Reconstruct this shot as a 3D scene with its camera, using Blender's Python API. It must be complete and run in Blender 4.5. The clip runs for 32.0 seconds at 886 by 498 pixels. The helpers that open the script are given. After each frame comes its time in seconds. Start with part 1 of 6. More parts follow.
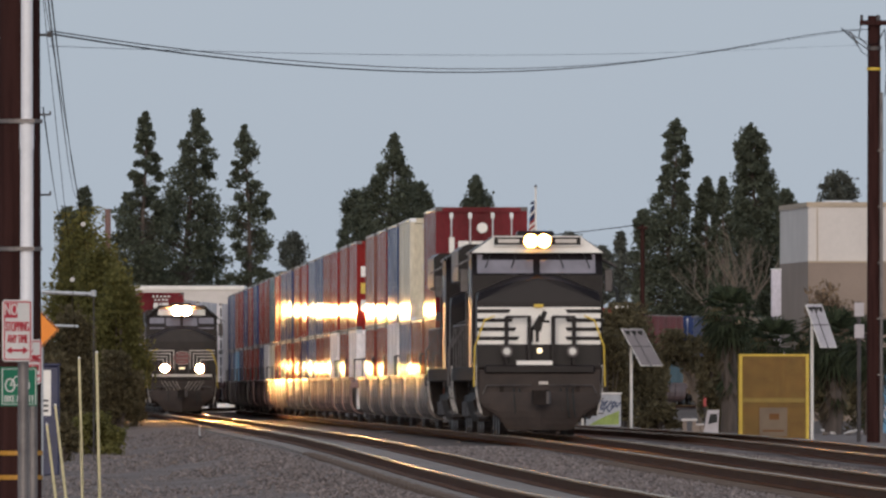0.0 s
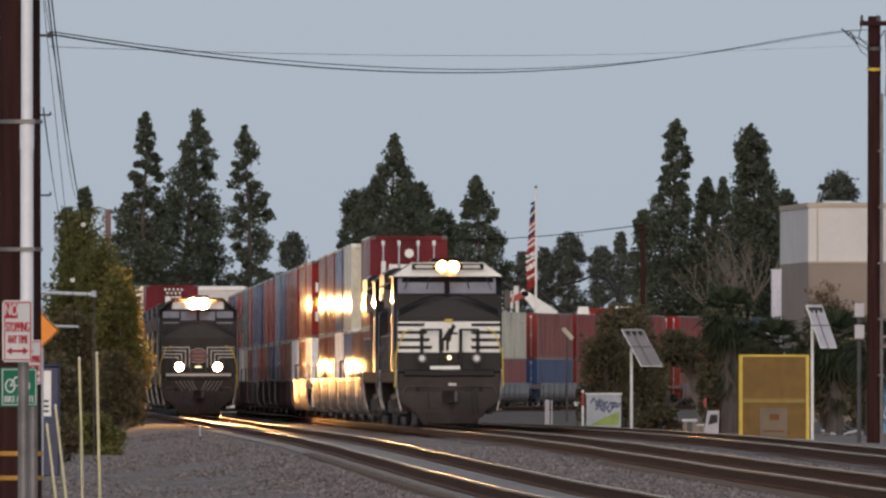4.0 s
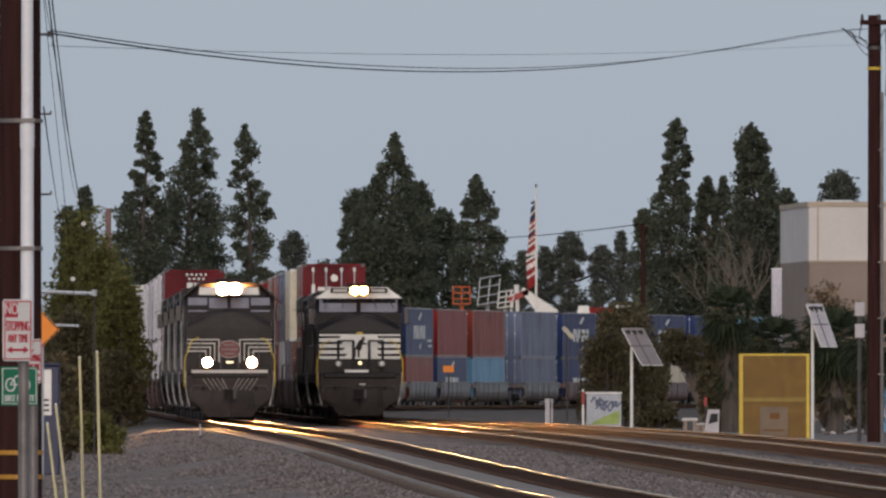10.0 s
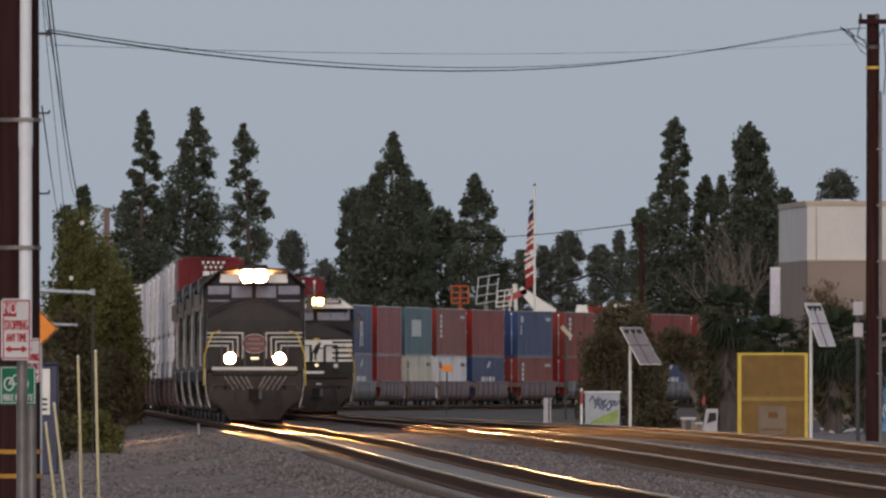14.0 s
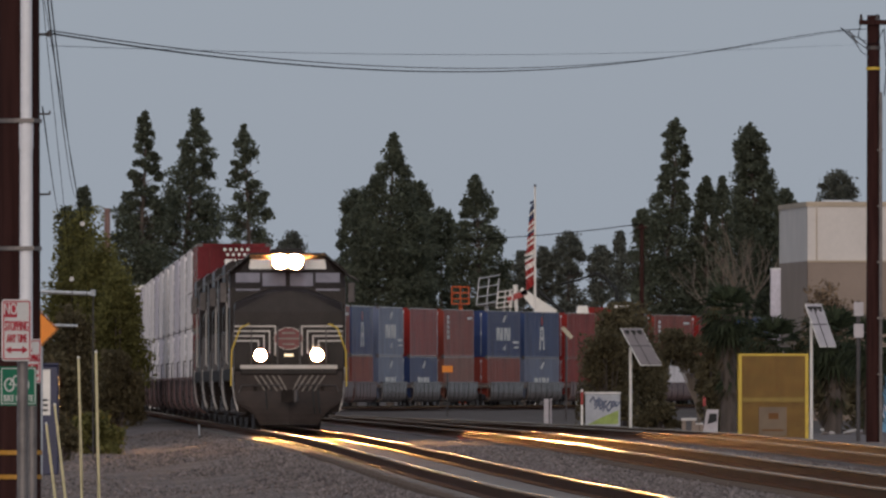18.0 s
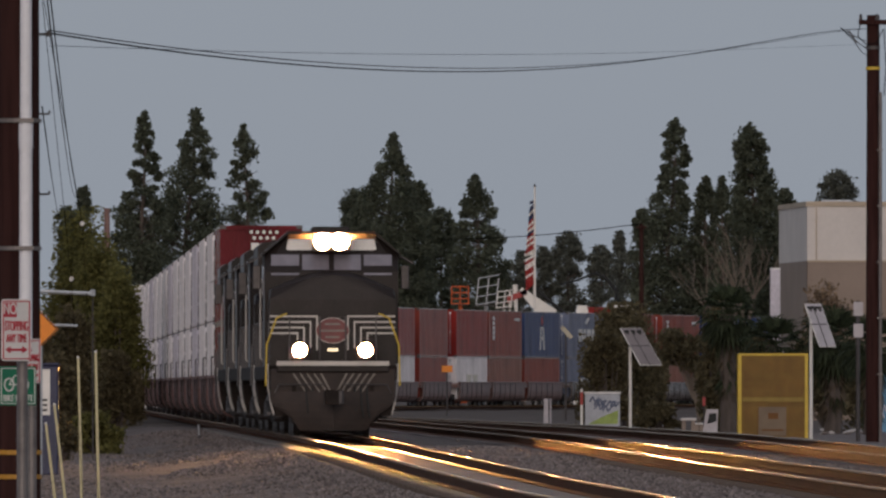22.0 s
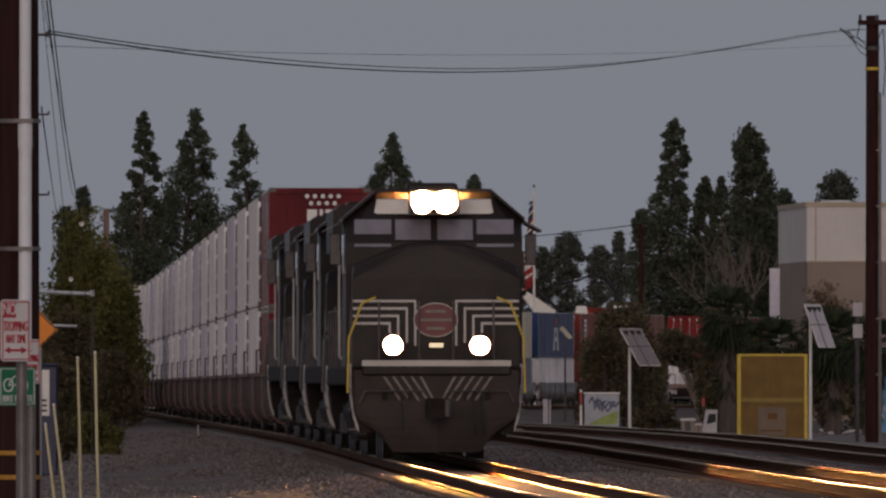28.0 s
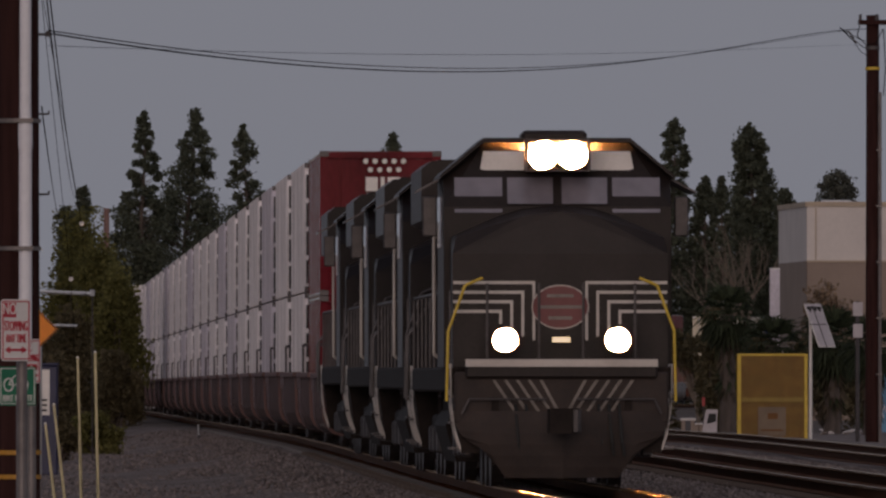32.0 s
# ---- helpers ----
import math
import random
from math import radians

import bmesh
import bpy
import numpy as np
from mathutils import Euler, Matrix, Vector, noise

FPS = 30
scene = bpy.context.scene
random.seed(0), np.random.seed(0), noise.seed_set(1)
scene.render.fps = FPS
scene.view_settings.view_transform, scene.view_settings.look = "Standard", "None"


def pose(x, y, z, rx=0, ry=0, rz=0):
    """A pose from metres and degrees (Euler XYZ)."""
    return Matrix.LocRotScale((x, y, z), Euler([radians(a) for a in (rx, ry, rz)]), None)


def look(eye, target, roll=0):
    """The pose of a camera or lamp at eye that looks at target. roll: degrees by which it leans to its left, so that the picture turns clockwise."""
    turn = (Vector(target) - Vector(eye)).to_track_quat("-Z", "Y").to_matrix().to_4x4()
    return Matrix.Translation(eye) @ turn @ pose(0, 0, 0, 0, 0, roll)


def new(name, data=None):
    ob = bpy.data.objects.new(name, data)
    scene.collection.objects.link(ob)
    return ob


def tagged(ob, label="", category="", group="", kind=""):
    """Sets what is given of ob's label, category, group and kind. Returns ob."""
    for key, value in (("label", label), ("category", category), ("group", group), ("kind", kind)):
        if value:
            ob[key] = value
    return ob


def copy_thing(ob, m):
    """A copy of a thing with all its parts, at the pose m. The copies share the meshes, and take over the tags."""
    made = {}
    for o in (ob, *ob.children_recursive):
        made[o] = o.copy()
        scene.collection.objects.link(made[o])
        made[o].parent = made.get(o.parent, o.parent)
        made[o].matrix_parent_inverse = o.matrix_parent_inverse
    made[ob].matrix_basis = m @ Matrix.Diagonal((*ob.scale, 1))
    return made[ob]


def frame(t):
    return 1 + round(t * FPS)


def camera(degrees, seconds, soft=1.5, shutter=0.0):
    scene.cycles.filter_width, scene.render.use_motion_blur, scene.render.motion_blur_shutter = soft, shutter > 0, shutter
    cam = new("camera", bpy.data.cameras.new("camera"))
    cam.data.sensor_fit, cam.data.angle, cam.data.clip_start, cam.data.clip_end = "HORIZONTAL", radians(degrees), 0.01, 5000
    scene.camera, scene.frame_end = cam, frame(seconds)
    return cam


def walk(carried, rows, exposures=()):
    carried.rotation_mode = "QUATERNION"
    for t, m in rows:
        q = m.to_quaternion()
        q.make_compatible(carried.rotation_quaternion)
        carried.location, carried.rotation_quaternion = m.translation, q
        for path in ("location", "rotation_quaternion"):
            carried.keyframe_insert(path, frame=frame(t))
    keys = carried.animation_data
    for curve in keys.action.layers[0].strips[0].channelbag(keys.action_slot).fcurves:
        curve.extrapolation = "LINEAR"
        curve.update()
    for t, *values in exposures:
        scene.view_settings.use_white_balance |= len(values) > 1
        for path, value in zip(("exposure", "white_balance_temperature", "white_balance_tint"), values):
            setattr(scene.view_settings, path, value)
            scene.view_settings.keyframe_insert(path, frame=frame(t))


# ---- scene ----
# ================= camera and light =================
FOCAL = 28000.0 / 1568.0                       # focal length over picture width
EYE_Z = 1.75
cam = camera(math.degrees(2 * math.atan(0.5 / FOCAL)), 32.0, soft=2.5)
UP = (688 - 441) / 28000.0                     # upward tilt, radians

# small shakes of the tripod: seconds, right, up (in 1e-5 radian)
SHAKE = ((0, 0, 0), (0.5, -3, 3), (1, -1, 4), (1.5, 1, 7), (2, 5, 4), (2.5, 1, 3), (3, 4, 0), (3.5, -3, -6), (5.5, 9, 12), (6, 6, 8),
         (6.5, 2, 8), (7, 1, 5), (7.5, 1, 1), (8, -3, 7), (8.5, -5, 6), (9, -5, 4), (9.5, -6, 3), (10, -3, 3), (10.5, 0, 2), (11, 5, 2),
         (11.5, 6, 3), (12, 4, 3), (12.5, 0, 1), (13, 4, 3), (13.5, 5, 4), (14, 7, 8), (14.5, 9, 5), (16.5, 4, 3), (17, 5, 3), (18, 4, 3),
         (18.5, 4, 1), (19, 6, 0), (20, 5, 0), (21, 5, 0), (21.5, 7, 4), (22, 6, 4), (22.5, 8, 4), (23, 8, 1), (24, 6, 1), (25, 8, 2),
         (25.5, 8, 2), (27.5, 8, 0), (28, 10, 1), (28.5, 10, 4), (29, 10, 3), (29.5, 9, 0), (30, 11, 3), (30.5, 11, 2), (31, 10, 4), (31.5, 9, 2), (32, 9, 3))


def aim(right, up):
    a, b = right * 1e-5, UP - up * 1e-5
    return look((0, 0, EYE_Z), (math.tan(a) * 1000, 1000, EYE_Z + math.tan(b) * 1000))


walk(cam, [(t, aim(r, u)) for t, r, u in SHAKE],
     exposures=[(0, 0.27, 6500, 12), (6, 0.22, 6500, 12), (13, 0.06, 6520, 13), (19, -0.22, 6560, 14), (23, -0.42, 6620, 15), (25.5, -0.63, 6660, 16), (28, -0.88, 6800, 21), (32, -0.98, 6900, 25)])

world = bpy.data.worlds.new("dusk_sky")
scene.world = world
world.use_nodes = True
wn, wl = world.node_tree.nodes, world.node_tree.links
sky = wn.new("ShaderNodeTexSky")
sky.sky_type, sky.sun_disc = "NISHITA", False
sky.sun_elevation, sky.sun_rotation = radians(9), radians(186)
sky.dust_density, sky.ozone_density = 2.0, 3.0
tone = wn.new("ShaderNodeMixRGB")
tone.inputs[0].default_value = 0.85            # high thin cloud greys the evening sky
tone.inputs[2].default_value = (3.86, 4.48, 5.2, 1)
wl.new(sky.outputs[0], tone.inputs[1])
wl.new(tone.outputs[0], wn["Background"].inputs["Color"])
wn["Background"].inputs["Strength"].default_value = 0.1

sun_data = bpy.data.lights.new("evening_glow", "SUN")
sun_data.energy, sun_data.angle, sun_data.color = 1.9, radians(50), (1.0, 0.88, 0.76)
sun = new("evening_glow", sun_data)
sun.matrix_world = look((0, 0, 50), (12, 110, 33))

# ================= helpers of this scene =================
rnd = random.Random(11)


class Shape:
    """Collects verts and faces of one mesh."""

    def __init__(self):
        self.v, self.f, self.mi = [], [], []

    def add(self, verts, faces, m=0):
        k = len(self.v)
        self.v += [tuple(p) for p in verts]
        self.f += [tuple(i + k for i in f) for f in faces]
        self.mi += [m] * len(faces)
        return self

    def box(self, x0, x1, y0, y1, z0, z1, c=0.0, m=0):
        if c <= 0:
            v = [(x, y, z) for z in (z0, z1) for y in (y0, y1) for x in (x0, x1)]
            return self.add(v, [(0, 2, 3, 1), (4, 5, 7, 6), (0, 1, 5, 4), (2, 6, 7, 3), (0, 4, 6, 2), (1, 3, 7, 5)], m)
        c = min(c, (x1 - x0) * 0.4, (y1 - y0) * 0.4, (z1 - z0) * 0.4)
        bm = bmesh.new()
        pts = []
        for x, sx in ((x0, 1), (x1, -1)):
            for y, sy in ((y0, 1), (y1, -1)):
                for z, sz in ((z0, 1), (z1, -1)):
                    pts += [(x + sx * c, y + sy * c, z), (x + sx * c, y, z + sz * c), (x, y + sy * c, z + sz * c)]
        for p in pts:
            bm.verts.new(p)
        bmesh.ops.convex_hull(bm, input=bm.verts)
        bm.verts.index_update()
        self.add([v.co for v in bm.verts], [[v.index for v in f.verts] for f in bm.faces], m)
        bm.free()
        return self

    def hull(self, pts, m=0):
        bm = bmesh.new()
        for p in pts:
            bm.verts.new(p)
        bmesh.ops.convex_hull(bm, input=bm.verts)
        bm.verts.index_update()
        self.add([v.co for v in bm.verts], [[v.index for v in f.verts] for f in bm.faces], m)
        bm.free()
        return self

    def tube(self, p0, p1, r0, r1=None, n=8, m=0, caps=True):
        r1 = r0 if r1 is None else r1
        a, b = Vector(p0), Vector(p1)
        d = (b - a).normalized()
        u = d.orthogonal().normalized()
        w = d.cross(u)
        ring = [(math.cos(2 * math.pi * i / n), math.sin(2 * math.pi * i / n)) for i in range(n)]
        v = [a + (u * c + w * s) * r0 for c, s in ring] + [b + (u * c + w * s) * r1 for c, s in ring]
        f = [(i, (i + 1) % n, n + (i + 1) % n, n + i) for i in range(n)]
        if caps:
            f += [tuple(range(n - 1, -1, -1)), tuple(range(n, 2 * n))]
        return self.add(v, f, m)

    def path(self, pts, r, n=6, m=0):
        for p, q in zip(pts[:-1], pts[1:]):
            self.tube(p, q, r, r, n, m)
        return self

    def sweep(self, prof, pts, closed=True, m=0):
        """A flat profile of (across, up) carried along level points."""
        k = len(prof)
        v, f = [], []
        for i, p in enumerate(pts):
            a, b = Vector(pts[max(i - 1, 0)]), Vector(pts[min(i + 1, len(pts) - 1)])
            d = (b - a).normalized()
            side = Vector((d.y, -d.x, 0)).normalized()
            v += [Vector(p) + side * x + Vector((0, 0, z)) for x, z in prof]
        for i in range(len(pts) - 1):
            for j in range(k if closed else k - 1):
                a, b = i * k + j, i * k + (j + 1) % k
                f.append((a, a + k, b + k, b))
        if closed:
            f += [tuple(range(k)), tuple(range((len(pts) - 1) * k + k - 1, (len(pts) - 1) * k - 1, -1))]
        return self.add(v, f, m)

    def extrude(self, outline, y0, y1, m=0, plane="xz"):
        """An outline in x, z (or y, z) drawn out along the third axis."""
        n = len(outline)
        if plane == "xz":
            v = [(a, y0, b) for a, b in outline] + [(a, y1, b) for a, b in outline]
        else:
            v = [(y0, a, b) for a, b in outline] + [(y1, a, b) for a, b in outline]
        f = [tuple(range(n)), tuple(range(2 * n - 1, n - 1, -1))] + [(i, n + i, n + (i + 1) % n, (i + 1) % n) for i in range(n)]
        return self.add(v, f, m)

    def mesh(self, name, mats, smooth=False):
        me = bpy.data.meshes.new(name)
        me.from_pydata(self.v, [], self.f)
        for x in (mats if isinstance(mats, (list, tuple)) else [mats]):
            me.materials.append(x)
        if any(self.mi):
            me.polygons.foreach_set("material_index", self.mi)
        bm = bmesh.new()
        bm.from_mesh(me)
        bmesh.ops.recalc_face_normals(bm, faces=bm.faces)
        bm.to_mesh(me)
        bm.free()
        if smooth:
            me.polygons.foreach_set("use_smooth", [True] * len(me.polygons))
        return me


def part(name, shape, mats, parent=None, label="", smooth=False, m=None):
    me = shape if isinstance(shape, bpy.types.Mesh) else shape.mesh(name, mats, smooth)
    ob = new(name, me)
    if parent is not None:
        ob.parent = parent
    if m is not None:
        ob.matrix_basis = m
    if label:
        ob["label"] = label
    return ob


def thing(name, label, category, group="", kind="", m=None):
    ob = tagged(new(name), label, category, group, kind)
    ob.empty_display_size = 0.2
    if m is not None:
        ob.matrix_basis = m
    return ob


def mat(name, rgb, rough=0.6, metal=0.0, vary=0.25, scale=3.0, fine=40.0, bump=0.15, stretch=None, island=0.0, coat=0.0, second=None, amount=0.5):
    """Painted, mineral or metal surface: base colour with stains at one scale, grain at another, bump."""
    m = bpy.data.materials.new(name)
    m.use_nodes = True
    n, l = m.node_tree.nodes, m.node_tree.links
    b = n["Principled BSDF"]
    b.inputs["Roughness"].default_value, b.inputs["Metallic"].default_value = rough, metal
    b.inputs["Coat Weight"].default_value = coat
    tc = n.new("ShaderNodeTexCoord")
    mp = n.new("ShaderNodeMapping")
    l.new(tc.outputs["Object"], mp.inputs[0])
    if stretch:
        mp.inputs["Scale"].default_value = stretch
    big, small = n.new("ShaderNodeTexNoise"), n.new("ShaderNodeTexNoise")
    big.inputs["Scale"].default_value, big.inputs["Detail"].default_value = scale, 5
    small.inputs["Scale"].default_value, small.inputs["Detail"].default_value = fine, 3
    l.new(mp.outputs[0], big.inputs["Vector"])
    l.new(mp.outputs[0], small.inputs["Vector"])
    mul = n.new("ShaderNodeMath")
    mul.operation = "MULTIPLY_ADD"
    l.new(small.outputs["Fac"], mul.inputs[0])
    mul.inputs[1].default_value = 0.45
    l.new(big.outputs["Fac"], mul.inputs[2])
    ramp = n.new("ShaderNodeMapRange")
    ramp.inputs["From Min"].default_value, ramp.inputs["From Max"].default_value = 0.45, 1.0
    l.new(mul.outputs[0], ramp.inputs["Value"])
    mix = n.new("ShaderNodeMixRGB")
    dark = [c * (1 - vary) for c in rgb]
    lite = [min(1, c * (1 + vary * 0.8)) for c in rgb]
    if second:
        lite = [c + (s - c) * amount for c, s in zip(rgb, second)]
    mix.inputs[1].default_value, mix.inputs[2].default_value = (*dark, 1), (*lite, 1)
    l.new(ramp.outputs[0], mix.inputs[0])
    col = mix.outputs[0]
    if island:
        src = n.new("ShaderNodeNewGeometry")
        hsv = n.new("ShaderNodeHueSaturation")
        mr = n.new("ShaderNodeMapRange")
        mr.inputs["To Min"].default_value, mr.inputs["To Max"].default_value = 1 - island, 1 + island
        l.new(src.outputs["Random Per Island"], mr.inputs["Value"])
        l.new(mr.outputs[0], hsv.inputs["Value"])
        l.new(col, hsv.inputs["Color"])
        col = hsv.outputs[0]
    l.new(col, b.inputs["Base Color"])
    rr = n.new("ShaderNodeMapRange")
    spread = min(0.1, rough * 0.45)
    rr.inputs["To Min"].default_value, rr.inputs["To Max"].default_value = rough - spread, min(1, rough + spread * 1.2)
    l.new(small.outputs["Fac"], rr.inputs["Value"])
    l.new(rr.outputs[0], b.inputs["Roughness"])
    if bump:
        bp = n.new("ShaderNodeBump")
        bp.inputs["Strength"].default_value, bp.inputs["Distance"].default_value = bump, 0.03
        l.new(mul.outputs[0], bp.inputs["Height"])
        l.new(bp.outputs[0], b.inputs["Normal"])
    return m


def glow(name, rgb, strength):
    m = bpy.data.materials.new(name)
    m.use_nodes = True
    b = m.node_tree.nodes["Principled BSDF"]
    b.inputs["Base Color"].default_value = (0.8, 0.8, 0.8, 1)
    b.inputs["Emission Color"].default_value = (*rgb, 1)
    b.inputs["Emission Strength"].default_value = strength
    return m
# ================= the plan of the line =================
CURVE0, CURVE_R, CURVE_ANGLE = 818.7, 867.0, 0.245


def line_x(u, offset=0.0):
    """Where the line lies across at u metres along it: (x, y, heading). Straight, then a bend to the right, then straight."""
    a0 = -0.0273
    if u <= CURVE0:
        x, y, h = 2.3 + a0 * (u - 374.0), u, a0
    else:
        w = min(u - CURVE0, CURVE_R * CURVE_ANGLE)
        x0, y0 = 2.3 + a0 * (CURVE0 - 374.0), CURVE0
        h = a0 + w / CURVE_R
        x = x0 + CURVE_R * (math.cos(a0) - math.cos(h))
        y = y0 + CURVE_R * (math.sin(h) - math.sin(a0))
        rest = u - CURVE0 - w
        x, y = x + math.sin(h) * rest, y + math.cos(h) * rest
    return x + math.cos(h) * offset, y - math.sin(h) * offset, h


def rail_z(y):
    """Height of the rail heads: a slight climb away from the eye."""
    k = min(max((y - 190.0) / 200.0, 0.0), 1.0)
    return EYE_Z - 1.35 + 0.25 * k * k * (3 - 2 * k)


def on_line(u, offset=0.0, z=0.0):
    x, y, h = line_x(u, offset)
    return Matrix.Translation((x, y, rail_z(y) + z)) @ Matrix.Rotation(-h, 4, "Z")


def between(u0, u1, offset=0.0, z=0.0):
    """A car whose ends are at u0 and u1: pose at its middle."""
    a, b = line_x(u0, offset), line_x(u1, offset)
    h = math.atan2(b[0] - a[0], b[1] - a[1])
    y = (a[1] + b[1]) / 2
    return Matrix.Translation(((a[0] + b[0]) / 2, y, rail_z(y) + z)) @ Matrix.Rotation(-h, 4, "Z")


OFF_B = -5.05


def at(px, py, s):
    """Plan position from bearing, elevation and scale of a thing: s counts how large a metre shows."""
    return (px - 784) / s, 28000.0 / s, EYE_Z + (688 - py) / s


def ground_z(x, y):
    xa = line_x(min(y, 1100.0))[0]
    r = rail_z(y) - 0.27
    left = xa + OFF_B - 2.0 - x
    right = x - (xa + 9.0)
    d = max(left, right, 0.0)
    k = min(d / 2.5, 1.0)
    return r - 0.26 * k * k * (3 - 2 * k)
# ================= materials =================
GRAVEL = mat("gravel", (0.16, 0.13, 0.122), 0.95, vary=0.45, scale=0.35, fine=9.0, bump=0.7, second=(0.28, 0.232, 0.215), amount=0.8)
DIRT = mat("dark_trodden_dirt", (0.115, 0.092, 0.083), 0.95, vary=0.4, scale=0.3, fine=5.0, bump=0.6)
STONE = mat("ballast_stone", (0.20, 0.166, 0.157), 0.9, vary=0.4, scale=2.0, fine=30.0, bump=0.2, island=0.5)
ROCK_PALE = mat("pale_strip", (0.22, 0.175, 0.15), 0.72, vary=0.45, scale=1.2, fine=16.0, bump=0.4)
RAIL_TOP = mat("worn_rail_head", (0.30, 0.20, 0.13), 0.2, 1.0, vary=0.15, scale=1.0, fine=20.0, bump=0.03, stretch=(1, 0.1, 1))
RAIL_SIDE = mat("rusty_rail_web", (0.070, 0.030, 0.016), 0.75, 0.0, vary=0.35, scale=2.0, fine=24.0, bump=0.3)
RAIL_FOOT = mat("oily_rail_flank", (0.085, 0.034, 0.012), 0.38, 1.0, vary=0.35, scale=2.0, fine=24.0, bump=0.1)
SLEEPER = mat("weathered_sleeper", (0.13, 0.10, 0.085), 0.9, vary=0.4, scale=2.0, fine=25.0, bump=0.5, stretch=(0.3, 2, 1))
POLE_WOOD = mat("creosoted_wood", (0.040, 0.017, 0.015), 0.85, vary=0.45, scale=3.0, fine=30.0, bump=0.5, stretch=(4, 4, 0.25))
GALV = mat("galvanised_steel", (0.50, 0.51, 0.53), 0.45, 0.6, vary=0.2, scale=6.0, fine=60.0, bump=0.06)
PVC = mat("white_conduit", (0.72, 0.71, 0.74), 0.5, vary=0.12, scale=2.0, fine=20.0, bump=0.05)
WIRE = mat("black_cable", (0.012, 0.012, 0.014), 0.95, vary=0.2, scale=1.0, fine=10.0, bump=0.0)
BLACK = mat("black_loco_paint", (0.010, 0.007, 0.008), 0.33, vary=0.3, scale=1.5, fine=18.0, bump=0.05)
GRIME = mat("grimy_underframe", (0.020, 0.014, 0.012), 0.7, vary=0.5, scale=2.5, fine=20.0, bump=0.35)
DUSTY = mat("dusty_brown_paint", (0.034, 0.022, 0.018), 0.75, vary=0.5, scale=2.0, fine=16.0, bump=0.2)
STEEL_DK = mat("dark_worn_steel", (0.09, 0.08, 0.08), 0.5, 0.6, vary=0.4, scale=4.0, fine=30.0, bump=0.2)
WHITE = mat("white_paint", (0.74, 0.70, 0.66), 0.45, vary=0.12, scale=2.0, fine=25.0, bump=0.04)
YELLOW = mat("yellow_paint", (0.62, 0.42, 0.04), 0.45, vary=0.2, scale=3.0, fine=30.0, bump=0.05)
GREY_DK = mat("dark_grey_loco_paint", (0.026, 0.020, 0.019), 0.4, vary=0.3, scale=1.4, fine=18.0, bump=0.05)
GREY_LT = mat("light_grey_stripe", (0.52, 0.47, 0.43), 0.45, vary=0.15, scale=2.0, fine=20.0, bump=0.03)
EMBLEM = mat("red_emblem", (0.16, 0.04, 0.04), 0.5, vary=0.2, scale=3.0, fine=20.0, bump=0.03)
HEADLAMP = glow("headlamp_lit", (1.0, 0.50, 0.16), 14000.0)
DITCHLAMP = glow("ditch_lamp_lit", (1.0, 0.48, 0.15), 11000.0)
DIMLAMP = glow("headlamp_dimmed", (1.0, 0.34, 0.035), 150.0)
MARKER = glow("marker_lamp_lit", (1.0, 0.75, 0.35), 1.2)
LENS = mat("clear_lamp_lens", (0.62, 0.60, 0.56), 0.3, 0.0, vary=0.1, scale=4.0, fine=20.0, bump=0.0)
WINDSHIELD = mat("cab_window", (0.22, 0.20, 0.23), 0.12, 0.0, vary=0.25, scale=1.0, fine=5.0, bump=0.0, coat=0.6)
RUBBER = mat("black_rubber", (0.02, 0.02, 0.02), 0.8, vary=0.2, scale=5.0, fine=30.0, bump=0.1)
RED_SAFE = mat("red_paint", (0.33, 0.03, 0.028), 0.5, vary=0.2, scale=3.0, fine=30.0, bump=0.05)


def box_paint(name, rgb, rough=0.085):
    return mat("container_" + name, rgb, rough, 0.0, vary=0.4, scale=0.9, fine=14.0, bump=0.02, stretch=(1, 1, 0.35))


PAINT = {
    "maroon": box_paint("maroon", (0.13, 0.014, 0.020)),
    "red": box_paint("red", (0.21, 0.022, 0.020)),
    "rust": box_paint("rust_red", (0.20, 0.040, 0.030)),
    "brown": box_paint("brown", (0.20, 0.075, 0.055)),
    "navy": box_paint("navy", (0.028, 0.045, 0.12)),
    "blue": box_paint("blue", (0.035, 0.058, 0.14)),
    "slate": box_paint("slate_blue", (0.13, 0.15, 0.22)),
    "teal": box_paint("teal", (0.05, 0.11, 0.14)),
    "sky": box_paint("light_blue", (0.13, 0.28, 0.42)),
    "cream": box_paint("cream", (0.55, 0.49, 0.38)),
    "white": box_paint("white", (0.74, 0.69, 0.70), 0.5),
    "pale": box_paint("pale_grey", (0.55, 0.51, 0.57), 0.5),
    "yellow": box_paint("yellow", (0.62, 0.30, 0.02)),
    "tan": box_paint("tan", (0.33, 0.24, 0.17)),
}
CAR_GREY = mat("well_car_grey", (0.15, 0.115, 0.10), 0.28, vary=0.55, scale=1.2, fine=14.0, bump=0.2)
CAR_MAROON = mat("well_car_maroon", (0.14, 0.068, 0.060), 0.7, vary=0.4, scale=1.2, fine=14.0, bump=0.25)
WORN_LINE = mat("worn_pale_paint", (0.20, 0.17, 0.15), 0.6, vary=0.4, scale=5.0, fine=30.0, bump=0.05)
CAR_RUST = mat("well_car_rust", (0.19, 0.10, 0.085), 0.42, vary=0.4, scale=1.2, fine=14.0, bump=0.25)


